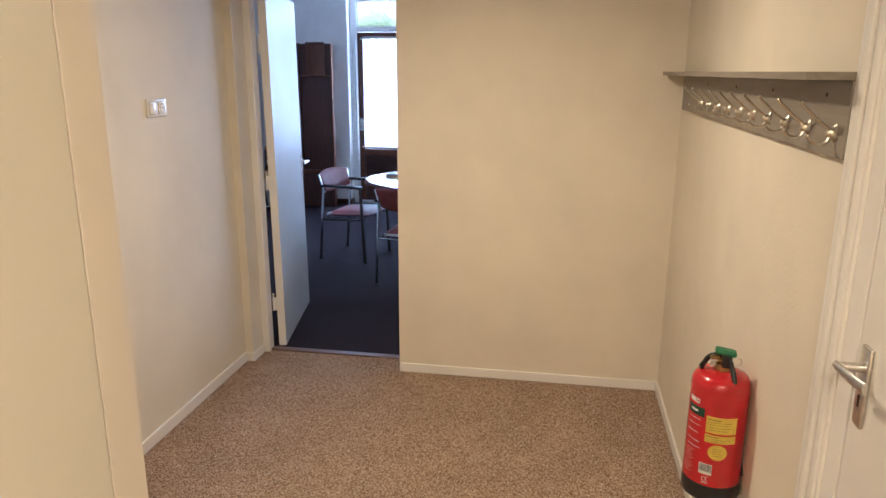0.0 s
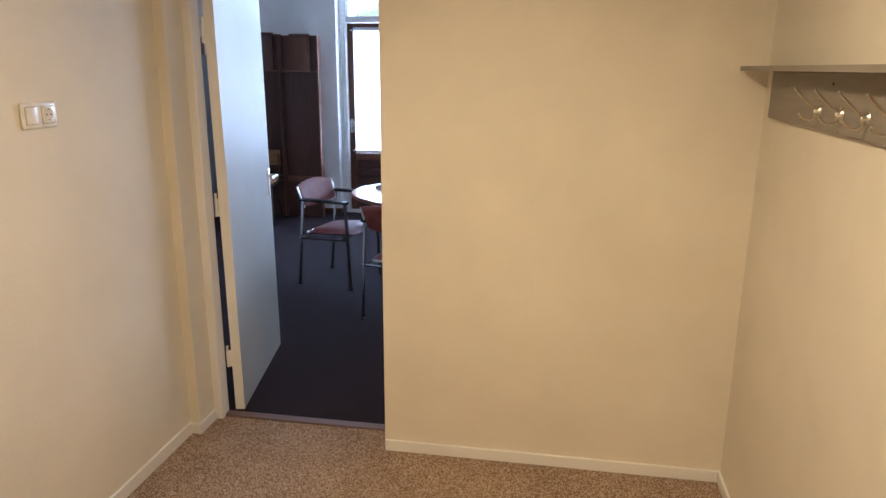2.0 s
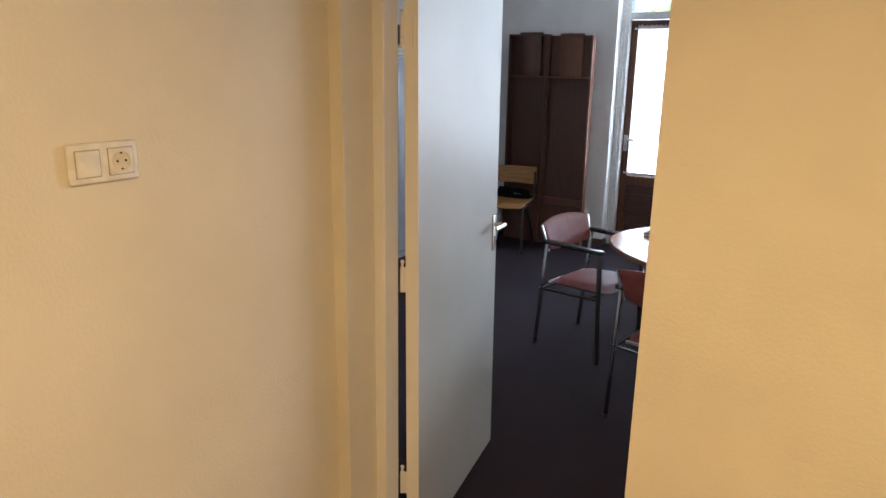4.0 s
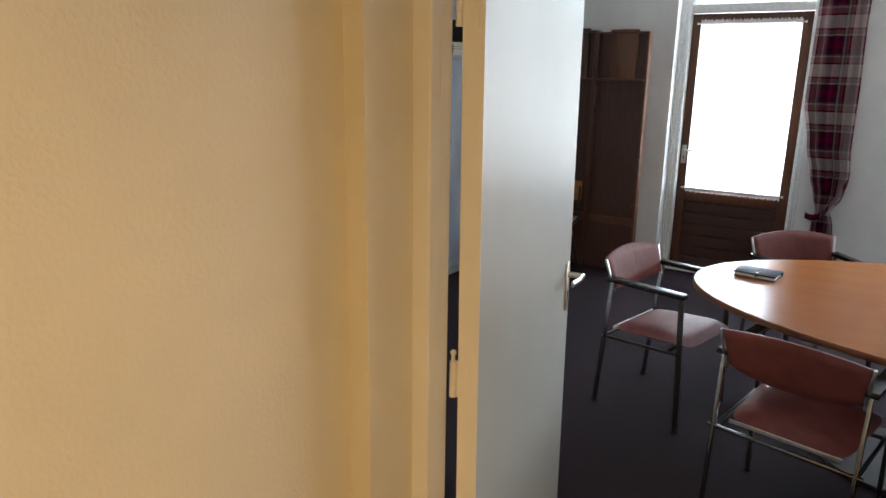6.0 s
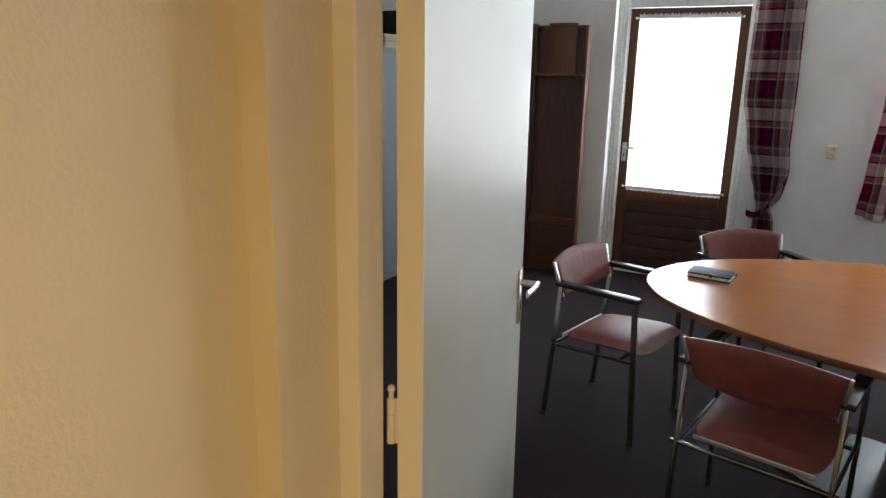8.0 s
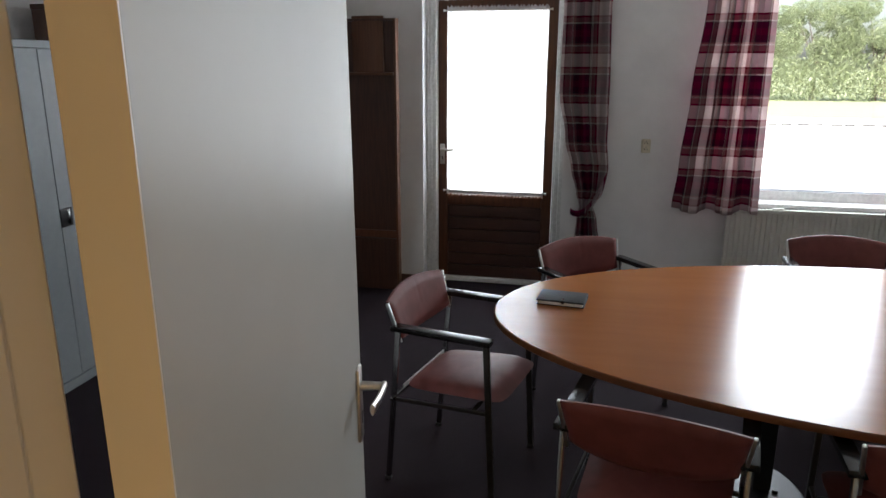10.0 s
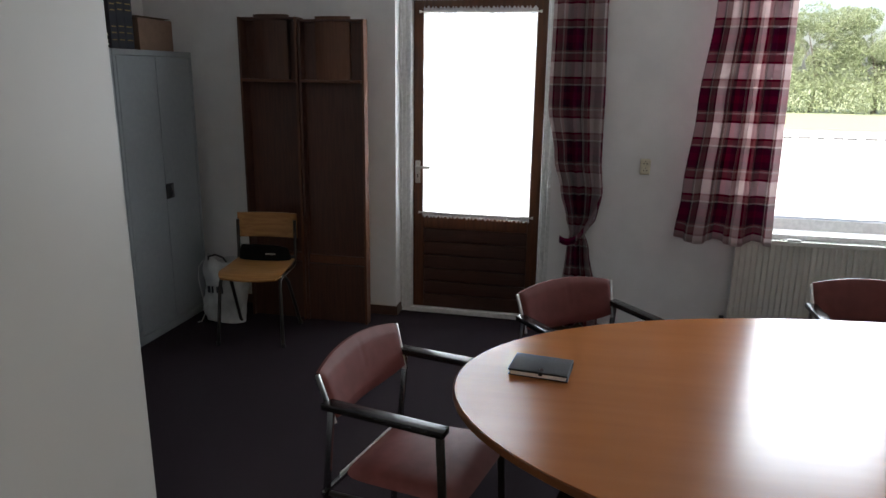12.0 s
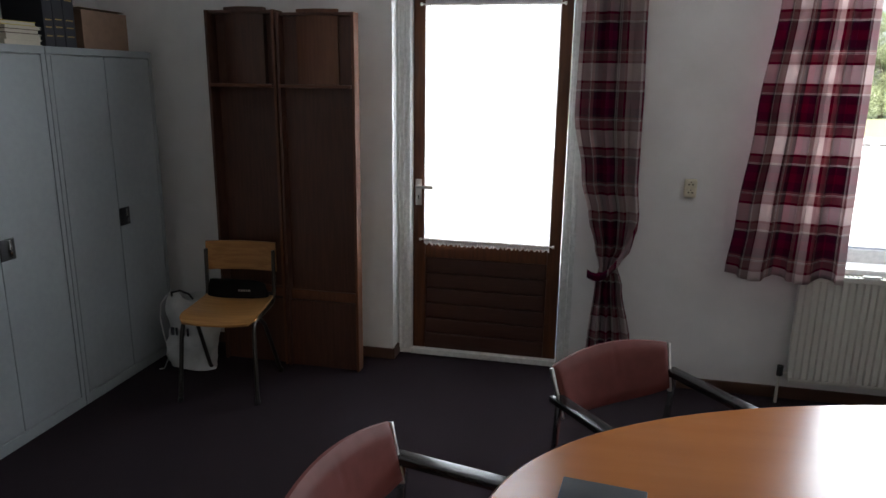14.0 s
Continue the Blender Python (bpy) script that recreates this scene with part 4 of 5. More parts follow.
def curtain(name, rows, y, folds, width, amp, label, phase=0.0, u0=0.0, group="plaid curtains"):
    """Cloth hung in folds. rows: (z, left, right) from the top down."""
    ob = thing(name, label, "curtain", None, group)
    bm = bmesh.new()
    uvl = bm.loops.layers.uv.new("UVMap")
    nu, nv = folds * 14, 60
    zs = [r[0] for r in rows]
    grid = []
    rng = random.Random(7)
    wob = [rng.uniform(-0.5, 0.5) for _ in range(folds + 2)]
    for j in range(nv + 1):
        z = zs[0] + (zs[-1] - zs[0]) * j / nv
        k = max(i for i in range(len(rows) - 1) if zs[i] >= z - 1e-9)
        f = (zs[k] - z) / (zs[k] - zs[k + 1])
        f = f * f * (3 - 2 * f)
        xl, xr = rows[k][1] + (rows[k + 1][1] - rows[k][1]) * f, rows[k][2] + (rows[k + 1][2] - rows[k][2]) * f
        tight = (xr - xl) / (rows[0][2] - rows[0][1])
        row = []
        for i in range(nu + 1):
            u = i / nu
            a = u * folds
            w = wob[int(a)] * (1 - a % 1) + wob[int(a) + 1] * (a % 1)
            ph = math.tau * a + phase + 0.8 * w * math.sin(z * 2.1 + w * 5)
            s = math.sin(ph)
            yy = y + amp * (0.75 + 0.6 * w) * (s + 0.25 * math.sin(2 * ph + w * 6 + z * 1.5)) * min(1.0, 0.6 + 0.5 * tight)
            sag = 0.02 * math.sin(math.tau * a * 0.5 + 1.0) * max(0, (j / nv - 0.9) / 0.1)
            row.append((bm.verts.new((xl + (xr - xl) * (u + 0.018 * math.sin(2 * ph)), yy, z + sag)), (u0 + u * width, z + 0.192)))
        grid.append(row)
    for a, b in zip(grid, grid[1:]):
        for i in range(nu):
            q = (a[i], a[i + 1], b[i + 1], b[i])
            face = bm.faces.new([p[0] for p in q])
            for loop, p in zip(face.loops, q):
                loop[uvl].uv = p[1]
    cloth = part("cloth", bm, M_PLAID, ob, "plaid cloth in burgundy, cream and grey", True)
    s = cloth.modifiers.new("thickness", "SOLIDIFY")
    s.thickness = 0.002
    rod = part("curtain_rod", tube(bmesh.new(), (rows[0][1] - 0.05, y, zs[0] + 0.02), (rows[0][2] + 0.05, y, zs[0] + 0.02), 0.012), M_FRAMEW, ob, "white curtain rail", True)
    return ob


c = curtain("curtain", [(2.72, -1.11, -0.765), (2.05, -1.095, -0.775), (1.5, -1.10, -0.76), (1.17, -1.045, -0.757), (0.95, -0.995, -0.738), (0.80, -0.955, -0.762), (0.68, -0.925, -0.83), (0.60, -0.94, -0.80), (0.25, -0.965, -0.735), (0.06, -0.985, -0.715)],
            8.965, 4, 0.37, 0.032, "burgundy plaid curtain gathered by a tieback beside the door", 0.0, 0.235)
bm = bmesh.new()
pts = []
for k in range(25):
    a = k / 24
    pts.append((-0.985 + 0.240 * a, 8.886 + 0.035 * (2 * a - 1) ** 2, 0.655 + 0.27 * a ** 1.7 - 0.05 * math.sin(math.pi * a)))
strip = []
for p in pts:
    strip.append([bm.verts.new((p[0], p[1], p[2] + dz)) for dz in (-0.022, 0.022)])
uvl = bm.loops.layers.uv.new("UVMap")
for i, (u, v) in enumerate(zip(strip, strip[1:])):
    face = bm.faces.new((u[0], v[0], v[1], u[1]))
    for loop, q in zip(face.loops, ((i * 0.012, 0.01), (i * 0.012 + 0.012, 0.01), (i * 0.012 + 0.012, 0.055), (i * 0.012, 0.055))):
        loop[uvl].uv = q
tie = part("tieback", bm, M_PLAID, c, "plaid tieback band", True)
tie.modifiers.new("thickness", "SOLIDIFY").thickness = 0.004
curtain("curtain", [(2.72, -0.12, 0.245), (2.08, -0.182, 0.245), (1.48, -0.235, 0.25), (1.0, -0.275, 0.255), (0.695, -0.30, 0.262)], 8.91, 5, 0.90, 0.032, "burgundy and cream plaid curtain hanging open at the window", 1.2)
curtain("curtain", [(2.72, 1.12, 1.50), (2.0, 1.10, 1.55), (1.3, 1.08, 1.60), (0.69, 1.06, 1.63)], 8.91, 5, 0.90, 0.032, "burgundy and cream plaid curtain hanging open at the window", 2.2)


# ---- hall: fittings ----
def coat_hook(y, z, parent):
    """One cast double hook: oval rose, long upper prong, curled lower prong."""
    x = HX1 - 0.019
    bm = lathe(bmesh.new(), ((0.003, 0.0), (0.0105, 0.0), (0.0112, 0.0025), (0.0085, 0.0055), (0.0056, 0.010), (0.0052, 0.016), (0.003, 0.019)), 20)
    bmesh.ops.transform(bm, matrix=pose(x, y, z, 0, -90, 0) @ Matrix.Diagonal((1.75, 1.0, 1.0, 1)), verts=bm.verts)
    hook = part("hook", bm, M_NICKEL, parent, "cast nickel double coat hook", True)
    up = [(x - 0.008, y, z + 0.002), (x - 0.016, y, z + 0.009), (x - 0.034, y, z + 0.022), (x - 0.053, y, z + 0.040), (x - 0.067, y, z + 0.053), (x - 0.073, y, z + 0.061)]
    bm = pipe(bmesh.new(), up, 0.0032, 8)
    bmesh.ops.create_uvsphere(bm, u_segments=10, v_segments=8, radius=0.0042, matrix=Matrix.Translation(up[-1]))
    part("upper_prong", bm, M_NICKEL, hook, "", True)
    low = [(x - 0.010, y, z + 0.004), (x - 0.0115, y, z - 0.010), (x - 0.016, y, z - 0.018), (x - 0.026, y, z - 0.0225), (x - 0.038, y, z - 0.0215), (x - 0.049, y, z - 0.015), (x - 0.055, y, z - 0.007)]
    bm = pipe(bmesh.new(), low, 0.0033, 8)
    bmesh.ops.create_uvsphere(bm, u_segments=10, v_segments=8, radius=0.0040, matrix=Matrix.Translation(low[-1]))
    part("lower_prong", bm, M_NICKEL, hook, "", True)


def coat_rack():
    ob = thing("coat_rack", "taupe painted wall coat rack with hat shelf and nickel double hooks", "coat rack")
    part("backboard", B(HX1 - 0.020, HX1, 2.000, 3.985, 1.502, 1.6575, bevel=0.003), M_RACK, ob)
    out = [(HX1, 2.000), (HX1, 4.07), (HX1 - 0.107, 4.07), (HX1 - 0.107, 2.000)]
    part("hat_shelf", plate(bmesh.new(), out, 1.658, 1.674), M_RACK, ob, "narrow shelf board")
    for k in range(10):
        coat_hook(2.054 + k * 0.1586, 1.552, ob)
    for y in (2.13, 2.53, 2.945, 3.415):
        part("screw", tube(bmesh.new(), (HX1 - 0.0215, y, 1.627), (HX1 - 0.0195, y, 1.627), 0.0045, 12), M_DARKHOLE, ob)
    return ob


coat_rack()


def curved_patch(r, a0, a1, z0, z1, n=10):
    bm = bmesh.new()
    low = [bm.verts.new((r * math.cos(radians(a0 + (a1 - a0) * k / n)), r * math.sin(radians(a0 + (a1 - a0) * k / n)), z0)) for k in range(n + 1)]
    high = [bm.verts.new((v.co.x, v.co.y, z1)) for v in low]
    for k in range(n):
        bm.faces.new((low[k], low[k + 1], high[k + 1], high[k]))
    return bm


def extinguisher():
    ob = thing("fire_extinguisher", "red wall-hung fire extinguisher with yellow labels and green lever", "fire extinguisher", pose(1.028, 2.475, 0.450) @ Matrix.Scale(1.03, 4))
    R, C = 0.079, -99
    bm = lathe(bmesh.new(), ((0.05, 0.03), (R, 0.036), (R, 0.341), (R - 0.0015, 0.349), (R - 0.005, 0.357), (R - 0.011, 0.3645), (R - 0.020, 0.370), (R - 0.030, 0.3735), (0.032, 0.376), (0.020, 0.378)), 64)
    body = part("cylinder", bm, M_RED, ob, "glossy red enamelled cylinder", True)
    bm = bmesh.new()
    for z in (0.331, 0.316):
        lathe(bm, ((R - 0.001, z - 0.002), (R + 0.0006, z), (R - 0.001, z + 0.002)), 64)
    part("weld_ring", bm, M_RED, body, "", True)
    bm = lathe(bmesh.new(), ((0.05, 0.0), (R - 0.001, 0.0), (R + 0.0012, 0.006), (R + 0.0012, 0.045), (R + 0.0003, 0.049), (0.06, 0.050)), 48)
    part("base_ring", bm, M_BLACK, ob, "black plastic base ring", True)
    bm = lathe(bmesh.new(), ((0.018, 0.374), (0.022, 0.378), (0.022, 0.396), (0.013, 0.402), (0.013, 0.436)), 20)
    tube(bm, (-0.014, -0.008, 0.416), (-0.036, -0.014, 0.418), 0.0075, 12)
    part("valve_body", bm, M_BRASS, ob, "brass valve", True)
    part("valve_block", B(-0.004, 0.018, -0.026, 0.006, 0.390, 0.432, bevel=0.004, segments=2, m=pose(0, 0, 0, 0, 0, -12)), M_BLACK, ob, "black plastic valve block", True)
    bm = B(-0.028, 0.028, -0.036, -0.002, -0.007, 0.008, bevel=0.0065, segments=4, m=pose(0.002, 0, 0.437, 0, 8, -8))
    part("lever", bm, M_GREEN, ob, "green plastic lever", True)
    bm = pipe(bmesh.new(), [(0.026 + 0.0125 * math.cos(k * math.tau / 20), -0.036, 0.416 + 0.0125 * math.sin(k * math.tau / 20)) for k in range(21)], 0.0016, 8)
    part("pin_ring", bm, M_STEEL, ob, "steel safety-pin ring", True)
    bm = pipe(bmesh.new(), [(0.004, -0.004, 0.412), (-0.010, -0.004, 0.419), (-0.022, -0.003, 0.421), (-0.034, 0.0, 0.417), (-0.043, 0.004, 0.406), (-0.048, 0.008, 0.393), (-0.055, 0.010, 0.380), (-0.052, 0.014, 0.355)], 0.0074)
    part("hose", bm, M_BLACK, ob, "black hose loop", True)
    part("tag", B(-0.040, -0.026, -0.029, -0.0265, 0.396, 0.413, bevel=0.001), M_TAGGREY, ob, "small grey seal tag")
    bm = pipe(bmesh.new(), [(0.008, -0.024, 0.424), (0.011, -0.034, 0.411), (0.015, -0.045, 0.396), (0.019, -0.055, 0.378), (0.021, -0.061, 0.360)], 0.0070)
    part("nozzle", bm, M_BLACK, ob, "black discharge nozzle", True)
    bm = pipe(bmesh.new(), [(0.070, 0.034, 0.270), (0.078, 0.030, 0.25), (0.080, 0.026, 0.19), (0.079, 0.012, 0.12), (0.079, -0.018, 0.085), (0.076, -0.034, 0.070)], 0.0052)
    part("hose", bm, M_BLACK, ob, "", True)

    def label(a0, a1, z0, z1, mat, text="", lift=0.0006):
        return part("label", curved_patch(R + lift, C + a0, C + a1, z0, z1), mat, body, text)
    label(-24, 36, 0.215, 0.265, M_YELLOW, "yellow printed label")
    label(-24, 36, 0.186, 0.210, M_YELLOW, "yellow printed label")
    for z, a1 in ((0.255, 4), (0.248, 24), (0.241, 20), (0.233, 27), (0.225, 18), (0.203, 2), (0.197, 26), (0.191, 20)):
        label(-22, a1, z, z + (0.0022 if a1 < 5 else 0.0009), M_INK, "", 0.0011)
    bm = bmesh.new()
    rings = []
    for j in range(6):
        f = max(j, 0.02) / 5
        rings.append([bm.verts.new(((R + 0.0007) * math.cos(radians(C + 3 + 18.5 * f * math.cos(k * math.tau / 32))), (R + 0.0007) * math.sin(radians(C + 3 + 18.5 * f * math.cos(k * math.tau / 32))), 0.158 + 0.0235 * f * math.sin(k * math.tau / 32))) for k in range(32)])
    for p, q in zip(rings, rings[1:]):
        for k in range(32):
            bm.faces.new((p[k], q[k], q[(k + 1) % 32], p[(k + 1) % 32]))
    part("label", bm, M_YELLOW, body, "round yellow inspection label")
    for z in (0.168, 0.161, 0.154, 0.147):
        label(-7, 12, z, z + 0.0008, M_INK, "", 0.0012)
    label(-30, -4, 0.085, 0.118, M_WHITEL, "white barcode label")
    for k in range(11):
        label(-28 + k * 2.1, -28 + k * 2.1 + (1.3 if k % 3 else 0.7), 0.094, 0.116, M_INK, "", 0.0011)
    for a in (-22, -15):
        label(a, a + 1.3, 0.0655, 0.0775, M_WHITEL)
        label(a, a + 5.0, 0.0765, 0.0780, M_WHITEL)
        if a > -20:
            label(a, a + 4.0, 0.0708, 0.0722, M_WHITEL)
        label(a, a + 5.0, 0.0650, 0.0665, M_WHITEL)
    label(-22, -10, 0.058, 0.0605, M_WHITEL)
    label(-74, -29, 0.254, 0.281, M_DARKGREEN, "dark green printed band")
    label(-64, -44, 0.2645, 0.2705, M_WHITEL, "", 0.0010)
    label(-70, -52, 0.290, 0.304, M_WHITEL, "white printed panel", 0.0008)
    label(-50, -42, 0.290, 0.304, M_WHITEL, "white printed roundel", 0.0008)
    label(-48, -44, 0.294, 0.300, M_RED, "", 0.0012)
    for a0, a1, z in ((-68, -36, 0.243), (-68, -36, 0.225), (-68, -40, 0.202), (-68, -34, 0.176), (-68, -34, 0.158)):
        label(a0, a1, z, z + 0.0016, M_WHITEL, "", 0.0008)
    for k in range(15):
        a1 = -38 - (k * 7 % 5) * 2.6
        label(-69, a1 - 5, 0.145 - k * 0.0052, 0.1468 - k * 0.0052, M_PINKINK, "", 0.0008)
    part("wall_bracket", B(0.05, (HX1 - 1.028) / 1.03, 0.030, 0.050, 0.27, 0.30, bevel=0.003), M_RED, ob, "red steel wall bracket")
    return ob


extinguisher()


def switch_and_socket():
    ob = thing("switch_socket", "white double wall plate with light switch and socket", "wall socket", pose(HX0, 3.388, 1.507))
    part("plate", B(0, 0.009, -0.077, 0.077, -0.041, 0.041, bevel=0.006, segments=3), M_SOCKETW, ob, "", True)
    part("rocker", B(0.008, 0.0125, -0.061, -0.011, -0.026, 0.026, bevel=0.002), M_SOCKETW, ob, "", True)
    part("gap", B(0.0085, 0.0096, -0.0632, -0.0088, -0.0282, 0.0282), M_TAGGREY, ob, "dark gap round the rocker")
    part("gap", B(0.0085, 0.0096, 0.0074, 0.0646, -0.0286, 0.0286), M_TAGGREY, ob)
    rim = part("socket_insert", B(0.008, 0.012, 0.009, 0.063, -0.027, 0.027, bevel=0.003), M_SOCKETW, ob, "", True)
    bm = lathe(bmesh.new(), ((0.0205, 0.0), (0.0205, 0.0012), (0.0185, 0.0012), (0.0175, 0.0003), (0.004, 0.0003)), 28)
    bmesh.ops.transform(bm, matrix=pose(0.012, 0.036, 0, 0, 90, 0), verts=bm.verts)
    part("socket_well", bm, M_IVORY, rim, "", True)
    for dy, dz, r in ((-0.0095, 0, 0.0027), (0.0095, 0, 0.0027), (0, 0.0175, 0.0032), (0, -0.0175, 0.0032)):
        part("contact", tube(bmesh.new(), (0.0120, 0.036 + dy, dz), (0.0130, 0.036 + dy, dz), r), M_DARKHOLE, rim)
    return ob


switch_and_socket()


def wall_socket():
    ob = thing("wall_socket", "ivory double wall socket between door and window", "wall socket", pose(-0.489, RY1, 1.123))
    part("plate", B(-0.031, 0.031, -0.034, 0, -0.048, 0.048, bevel=0.008, segments=3), M_IVORY, ob, "", True)
    for z in (0.021, -0.021):
        bm = lathe(bmesh.new(), ((0.0185, 0), (0.0185, 0.0015), (0.0165, 0.0015), (0.0155, 0.0004), (0.004, 0.0004)), 24)
        bmesh.ops.transform(bm, matrix=pose(0, -0.034, z, 90, 0, 0), verts=bm.verts)
        well = part("socket_well", bm, M_IVORY, ob, "", True)
        for dx in (-0.0095, 0.0095):
            part("contact", tube(bmesh.new(), (dx, -0.0340, z), (dx, -0.0352, z), 0.0042), M_DARKHOLE, well)
        part("contact", tube(bmesh.new(), (0, -0.0340, z + 0.013), (0, -0.0352, z + 0.013), 0.0028), M_DARKHOLE, well)
    return ob


wall_socket()


# ---- room: small things ----
def organiser():
    ob = thing("organiser", "closed black leather organiser with a metal clasp on the table", "book", pose(-0.922, 6.650, 0.7405, 0, 0, -6))
    part("cover", B(-0.095, 0.095, -0.066, 0.066, 0, 0.004, bevel=0.0018), M_LEATHER, ob)
    part("page_block", B(-0.088, 0.088, -0.065, 0.055, 0.004, 0.017, bevel=0.001), M_WHITEL, ob, "thick block of pale pages")
    bm = B(-0.095, 0.095, -0.070, 0.068, 0.017, 0.024, bevel=0.003, segments=3)
    part("cover", bm, M_LEATHER, ob, "", True)
    part("spine", B(-0.095, 0.095, 0.060, 0.070, 0.002, 0.022, bevel=0.004, segments=3), M_LEATHER, ob, "", True)
    part("strap", B(0.004, 0.016, -0.0725, -0.05, 0.012, 0.0262, bevel=0.002), M_LEATHER, ob)
    part("clasp", tube(bmesh.new(), (0.010, -0.056, 0.0255), (0.010, -0.056, 0.0285), 0.0065, 16), M_CHROME, ob, "small round metal clasp", True)
    return ob


organiser()


def book(name, y0, y1, x0, x1, z0, z1, cover, label, upright=False, tilt=0.0):
    ob = thing(name, label, "book", pose((x0 + x1) / 2, (y0 + y1) / 2, z0, 0, 0, tilt), "books on the cabinets")
    w, d, h = (x1 - x0) / 2, (y1 - y0) / 2, z1 - z0
    c = 0.003
    if upright:
        part("page_block", B(-w, w - c - 0.004, -d + c, d - c, 0.003, h - 0.005), M_PAPER, ob)
        for a, b in ((-d, -d + c), (d - c, d)):
            part("cover", B(-w, w - 0.002, a, b, 0, h, bevel=0.001), cover, ob)
        part("spine", B(w - 0.005, w, -d, d, 0, h, bevel=0.002), cover, ob)
        for z in (0.16, 0.30, 0.42, 0.74, 0.86):
            part("spine_print", B(w, w + 0.0008, -d * 0.65, d * 0.65, h * z, h * z + 0.006), M_BRASS, ob)
    else:
        part("page_block", B(-w, w - 0.004, -d + 0.004, d - 0.004, c, h - c), M_PAPER, ob)
        part("cover", B(-w, w, -d, d, 0, c), cover, ob)
        part("cover", B(-w, w, -d, d, h - c, h), cover, ob)
    return ob


CT = 1.7805
z = CT
for k, (h, mat, s, lab) in enumerate(((0.020, M_PAPER, 0.0, "pale paperback lying in a stack on the cabinet"), (0.026, M_PAPER, 0.006, "pale paperback lying in a stack on the cabinet"), (0.020, M_BROWNBOOK, -0.004, "brown-covered book lying in a stack on the cabinet"),
                                      (0.013, M_PAPER, 0.008, "pale paperback lying in a stack on the cabinet"), (0.018, M_YELLOWBOOK, -0.018, "yellow-covered book on top of a stack on the cabinet"))):
    book("book", 7.868 + s, 8.068 + s, -3.62, -3.475, z, z + h, mat, lab, False, (k * 37 % 5) - 2)
    z += h + 0.0005
z = CT
for k, (h, mat) in enumerate(((0.035, M_BROWNBOOK), (0.028, M_PAPER), (0.014, M_NAVY), (0.010, M_PAPER))):
    book("book", 7.50 + 0.01 * k, 7.75 - 0.012 * k, -3.66, -3.49, z, z + h, mat, "worn flat book in a low pile on the cabinet", False, (k * 53 % 7) - 3)
    z += h + 0.0005
for a, b, h in ((8.100, 8.158, 0.275), (8.161, 8.226, 0.285), (8.229, 8.300, 0.285)):
    book("book", a, b, -3.70, -3.478, CT, CT + h, M_NAVY, "tall dark blue bound volume standing on the cabinet", True)
ob = thing("document_case", "large black document case standing on the cabinet", "case", pose(-3.78, 8.00, CT))
part("shell", B(-0.06, 0.06, -0.16, 0.11, 0, 0.27, bevel=0.008, segments=3), M_LEATHER, ob, "", True)
part("seam", B(-0.002, 0.002, -0.162, 0.112, 0.004, 0.274, bevel=0.001), M_BLACK, ob)
ob = thing("wooden_box", "dark brown wooden box standing on the cabinet", "box", pose(-3.72, 7.42, CT))
part("case", B(-0.10, 0.10, -0.14, 0.14, 0, 0.17, bevel=0.004), M_BROWNBOOK, ob)
part("lid", B(-0.103, 0.103, -0.143, 0.143, 0.171, 0.20, bevel=0.004), M_BROWNBOOK, ob)
ob = thing("cardboard_box", "brown cardboard box with loose top flaps on the cabinet", "box", pose(-3.625, 8.53, CT, 0, 0, 2))
bm = B(-0.14, 0.14, -0.185, 0.175, 0, 0.185, bevel=0.002)
part("carton", bm, M_CARD, ob)
part("flap", B(-0.002, 0.138, -0.183, 0.173, 0.187, 0.1895, m=pose(0, 0, 0.0, 0, -3, 0)), M_CARD, ob)
part("flap", B(-0.138, -0.004, -0.183, 0.173, 0.190, 0.1925, m=pose(0, 0, 0.0, 0, 3, 0)), M_CARD, ob)


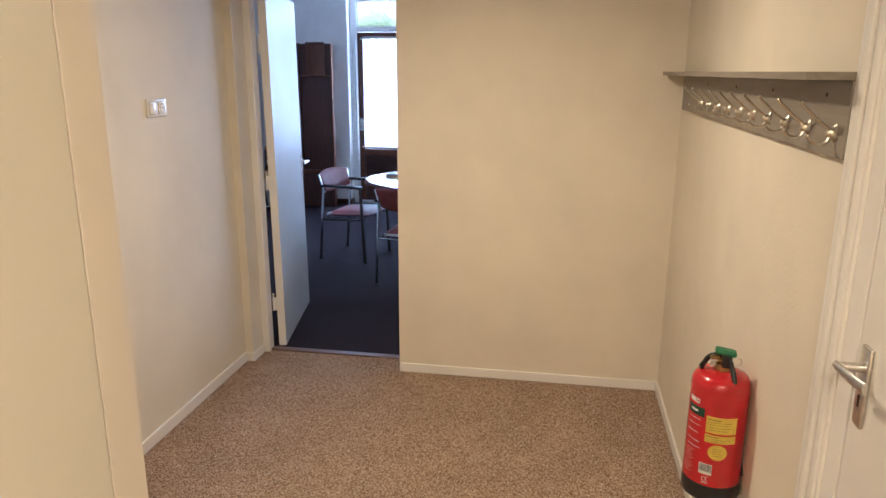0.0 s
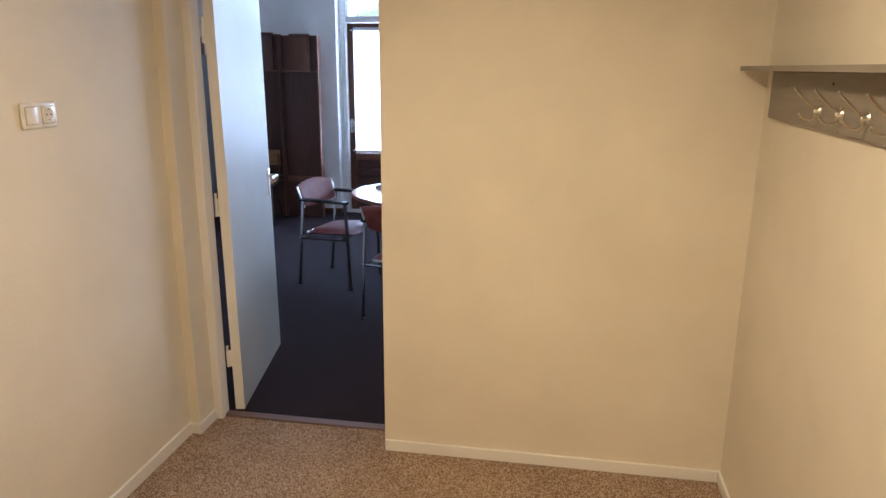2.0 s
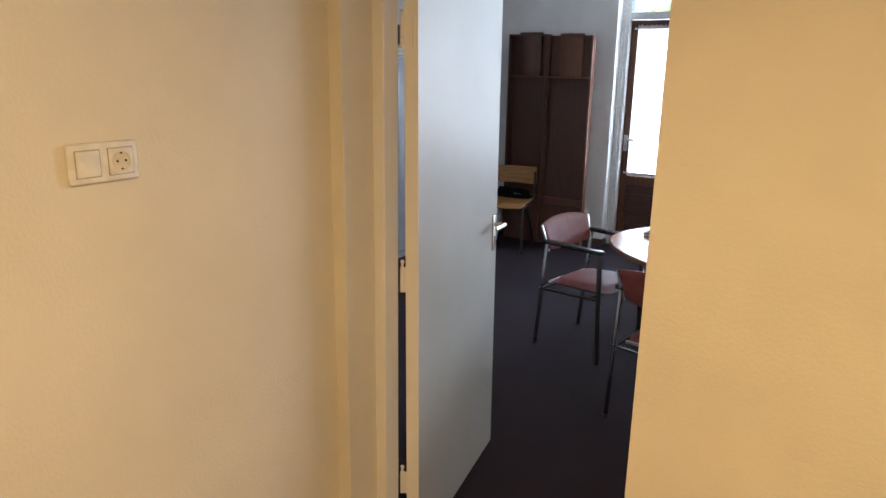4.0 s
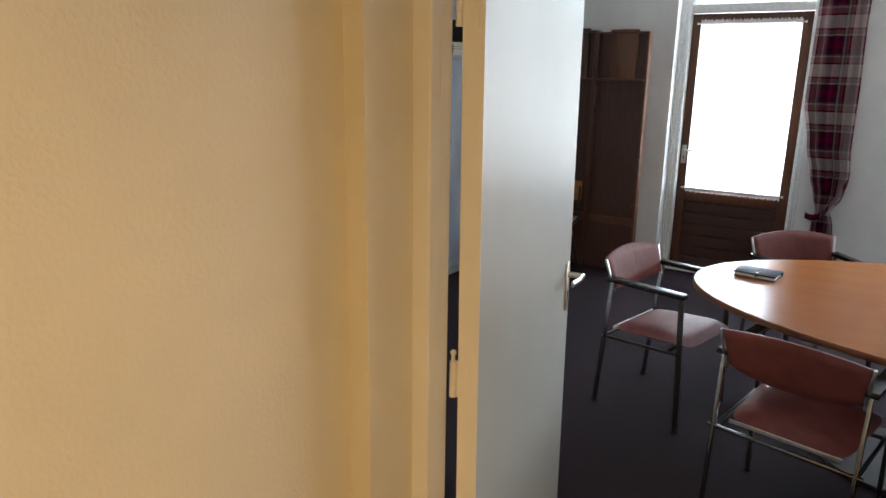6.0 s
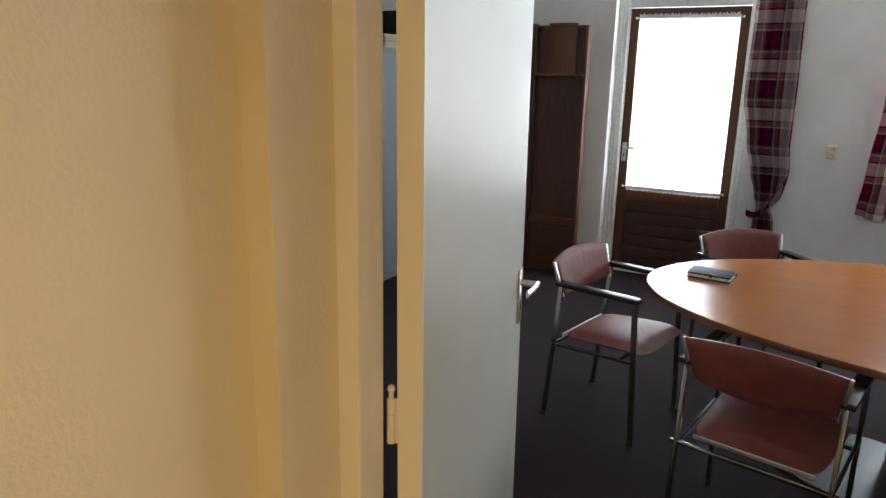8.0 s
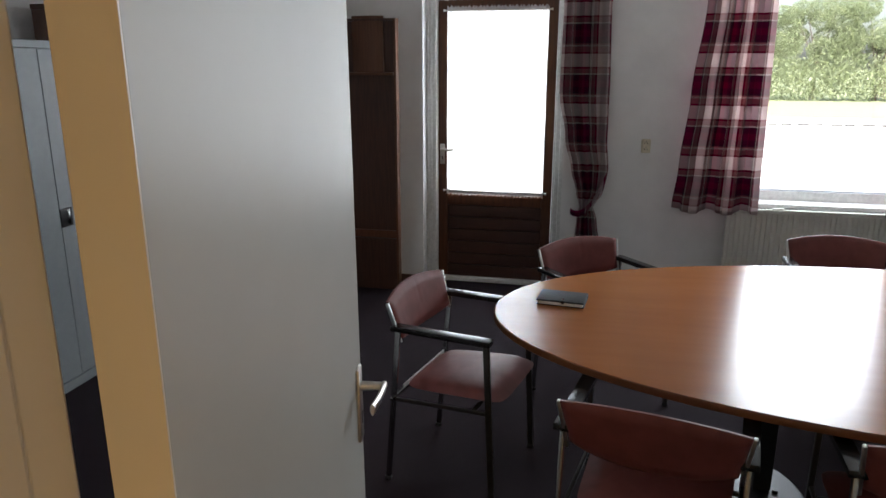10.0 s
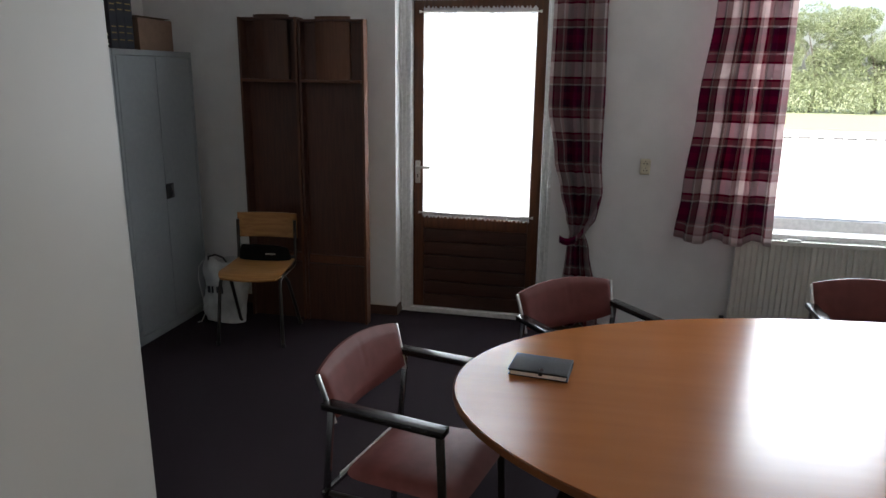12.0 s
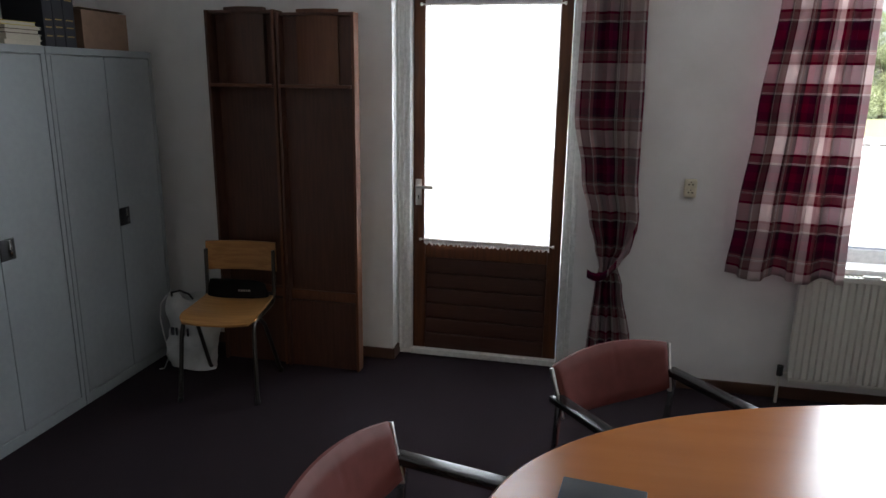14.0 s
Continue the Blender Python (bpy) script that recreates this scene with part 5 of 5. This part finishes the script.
def carrier_bag():
    ob = thing("carrier_bag", "crumpled white plastic carrier bag standing beside the school chair", "bag", pose(-3.20, 8.66, 0))
    bm = bmesh.new()
    rng = random.Random(3)
    nu, nv = 40, 22
    rows = []
    for j in range(nv + 1):
        v = j / nv
        row = []
        for i in range(nu):
            a = i * math.tau / nu
            ex = 0.145 * (1 - 0.12 * v + 0.10 * math.sin(math.pi * v))
            ey = 0.075 * (1 - 0.45 * v * v)
            cx, cy = math.cos(a), math.sin(a)
            p = Vector((ex * math.copysign(abs(cx) ** 0.7, cx), ey * math.copysign(abs(cy) ** 0.7, cy), 0.44 * v))
            n = noise.noise(Vector((p.x * 9, p.y * 9, p.z * 7))) * 0.034 + noise.noise(Vector((p.x * 26, p.y * 26, p.z * 20))) * 0.014
            p += Vector((cx, cy, 0)) * n
            p.z += (0.03 * math.sin(a * 2 + 0.6) + 0.015 * math.sin(5 * a)) * max(0, v - 0.85) / 0.15
            p.z = max(p.z, 0.0)
            row.append(bm.verts.new(p))
        rows.append(row)
    for u, w in zip(rows, rows[1:]):
        for i in range(nu):
            bm.faces.new((u[i], u[(i + 1) % nu], w[(i + 1) % nu], w[i]))
    bm.faces.new(rows[0][::-1])
    part("sack", bm, M_BAG, ob, "crumpled white plastic", True)
    bm = pipe(bmesh.new(), [(-0.10, -0.03, 0.41), (-0.09, -0.05, 0.455), (-0.03, -0.06, 0.475), (0.02, -0.05, 0.455), (0.03, -0.03, 0.42)], 0.006)
    part("handle_loop", bm, M_BLACK, ob, "dark carrying loop", True)
    bm = pipe(bmesh.new(), [(-0.135, -0.03, 0.43), (-0.165, -0.05, 0.38), (-0.168, -0.06, 0.30), (-0.150, -0.07, 0.22), (-0.118, -0.09, 0.14), (-0.110, -0.10, 0.07), (-0.135, -0.11, 0.012), (-0.165, -0.11, 0.004)], 0.0035)
    part("cord", bm, M_BAG, ob, "loose white drawcord", True)
    for k, x in enumerate((-0.085, -0.055, -0.020, 0.015)):
        part("print_bar", B(x, x + (0.012 if k % 2 else 0.020), -0.095, -0.088, 0.215, 0.262, bevel=0.002), M_BAGINK, ob, "dark printed bar")
    return ob


carrier_bag()

# ---- outdoors ----
structure("ground", B(-150, 190, YB, 420, -0.35, -0.16), M_GRASS, "mown grass reaching the horizon", "ground")
structure("pavement", B(-60, 80, YB + 0.01, 31.5, -0.16, -0.12), M_GRAVEL, "pale bright paved yard", "pavement")
bm = bmesh.new()
for k in range(120):
    box(bm, -20 + k * 0.46 + 0.05 * math.sin(k * 1.7), -20 + k * 0.46 + 0.26 + 0.06 * math.sin(k * 2.9), 27.85, 27.95, -0.12, -0.075)
tagged(part("kerb_slots", bm, M_FELT), "row of short dark kerb slots across the yard", "kerb", "", "stuff")


def leafy_mesh(seed, w, d, z0, z1, count, size):
    rng = random.Random(seed)
    verts, faces = [], []
    blobs = [(rng.uniform(-w / 2, w / 2), rng.uniform(-d / 2, d / 2), rng.uniform(z0, z1), rng.uniform(0.5, 1.0)) for _ in range(26)]
    for _ in range(count):
        bx, by, bz, br = rng.choice(blobs)
        th, ph, rr = rng.uniform(0, math.tau), math.acos(rng.uniform(-1, 1)), br * rng.uniform(0.55, 1.0) ** 0.5
        c = Vector((bx + rr * math.sin(ph) * math.cos(th), by + rr * math.sin(ph) * math.sin(th), max(z0 * 0.6, bz + 0.8 * rr * math.cos(ph))))
        q = Euler((rng.uniform(0, 6.3), rng.uniform(0, 6.3), rng.uniform(0, 6.3))).to_matrix()
        s = size * rng.uniform(0.5, 1.2)
        i = len(verts)
        verts += [c + q @ Vector(p) for p in ((-s, 0, 0), (0, -s * 0.45, 0), (s, 0, 0), (0, s * 0.45, 0))]
        faces.append((i, i + 1, i + 2, i + 3))
    mesh = bpy.data.meshes.new("leaves")
    mesh.from_pydata([tuple(v) for v in verts], [], faces)
    mesh.materials.append(M_LEAVES)
    return mesh


def tree(mesh, m, seed):
    ob = thing("tree", "leafy light green tree at the far edge of the grass", "tree", m, "trees beyond the grass")
    rng = random.Random(seed)
    bm = bmesh.new()
    tube(bm, (0, 0, 0), (0.08, 0, 2.2), 0.14, 10, 0.09)
    for k in range(6):
        a = k * 1.05 + rng.uniform(-0.3, 0.3)
        tube(bm, (0.06, 0, 1.4 + 0.15 * k), (1.1 * math.cos(a), 0.7 * math.sin(a), 2.9 + 0.35 * k), 0.05, 6, 0.015)
    part("trunk", bm, M_BARK, ob, "slender grey-brown trunk", True)
    crown = new("crown", mesh)
    crown.parent = ob
    crown["label"] = "loose crown of small light green leaves"
    return ob


crowns = [leafy_mesh(k, 4.2, 2.4, 0.8, 5.2, 26000, 0.066) for k in range(3)]
rng = random.Random(11)
for k in range(15):
    tree(crowns[k % 3], pose(-17 + k * 3.1 + rng.uniform(-0.5, 0.5), 47.5 + rng.uniform(-0.8, 1.2), -0.16, 0, 0, rng.choice((0, 180)) + rng.uniform(-12, 12)), k)
verts, faces = [], []
for k in range(60000):
    c = Vector((rng.uniform(-20, 32), 46.3 + rng.gauss(0, 0.5), -0.15 + rng.uniform(0, 1) ** 0.8 * (2.0 + 0.5 * math.sin(k * 0.0007))))
    c.z += 0.25 * noise.noise(Vector((c.x * 0.7, 0, 0)))
    q = Euler((rng.uniform(0, 6.3), rng.uniform(0, 6.3), rng.uniform(0, 6.3))).to_matrix()
    s = 0.085 * rng.uniform(0.5, 1.2)
    i = len(verts)
    verts += [c + q @ Vector(p) for p in ((-s, 0, 0), (0, -s * 0.5, 0), (s, 0, 0), (0, s * 0.5, 0))]
    faces.append((i, i + 1, i + 2, i + 3))
hm = bpy.data.meshes.new("hedge")
hm.from_pydata([tuple(v) for v in verts], [], faces)
hm.materials.append(M_LEAVES)
hedge = new("hedge", hm)
tagged(hedge, "dense green hedge below the trees", "hedge", "", "stuff")
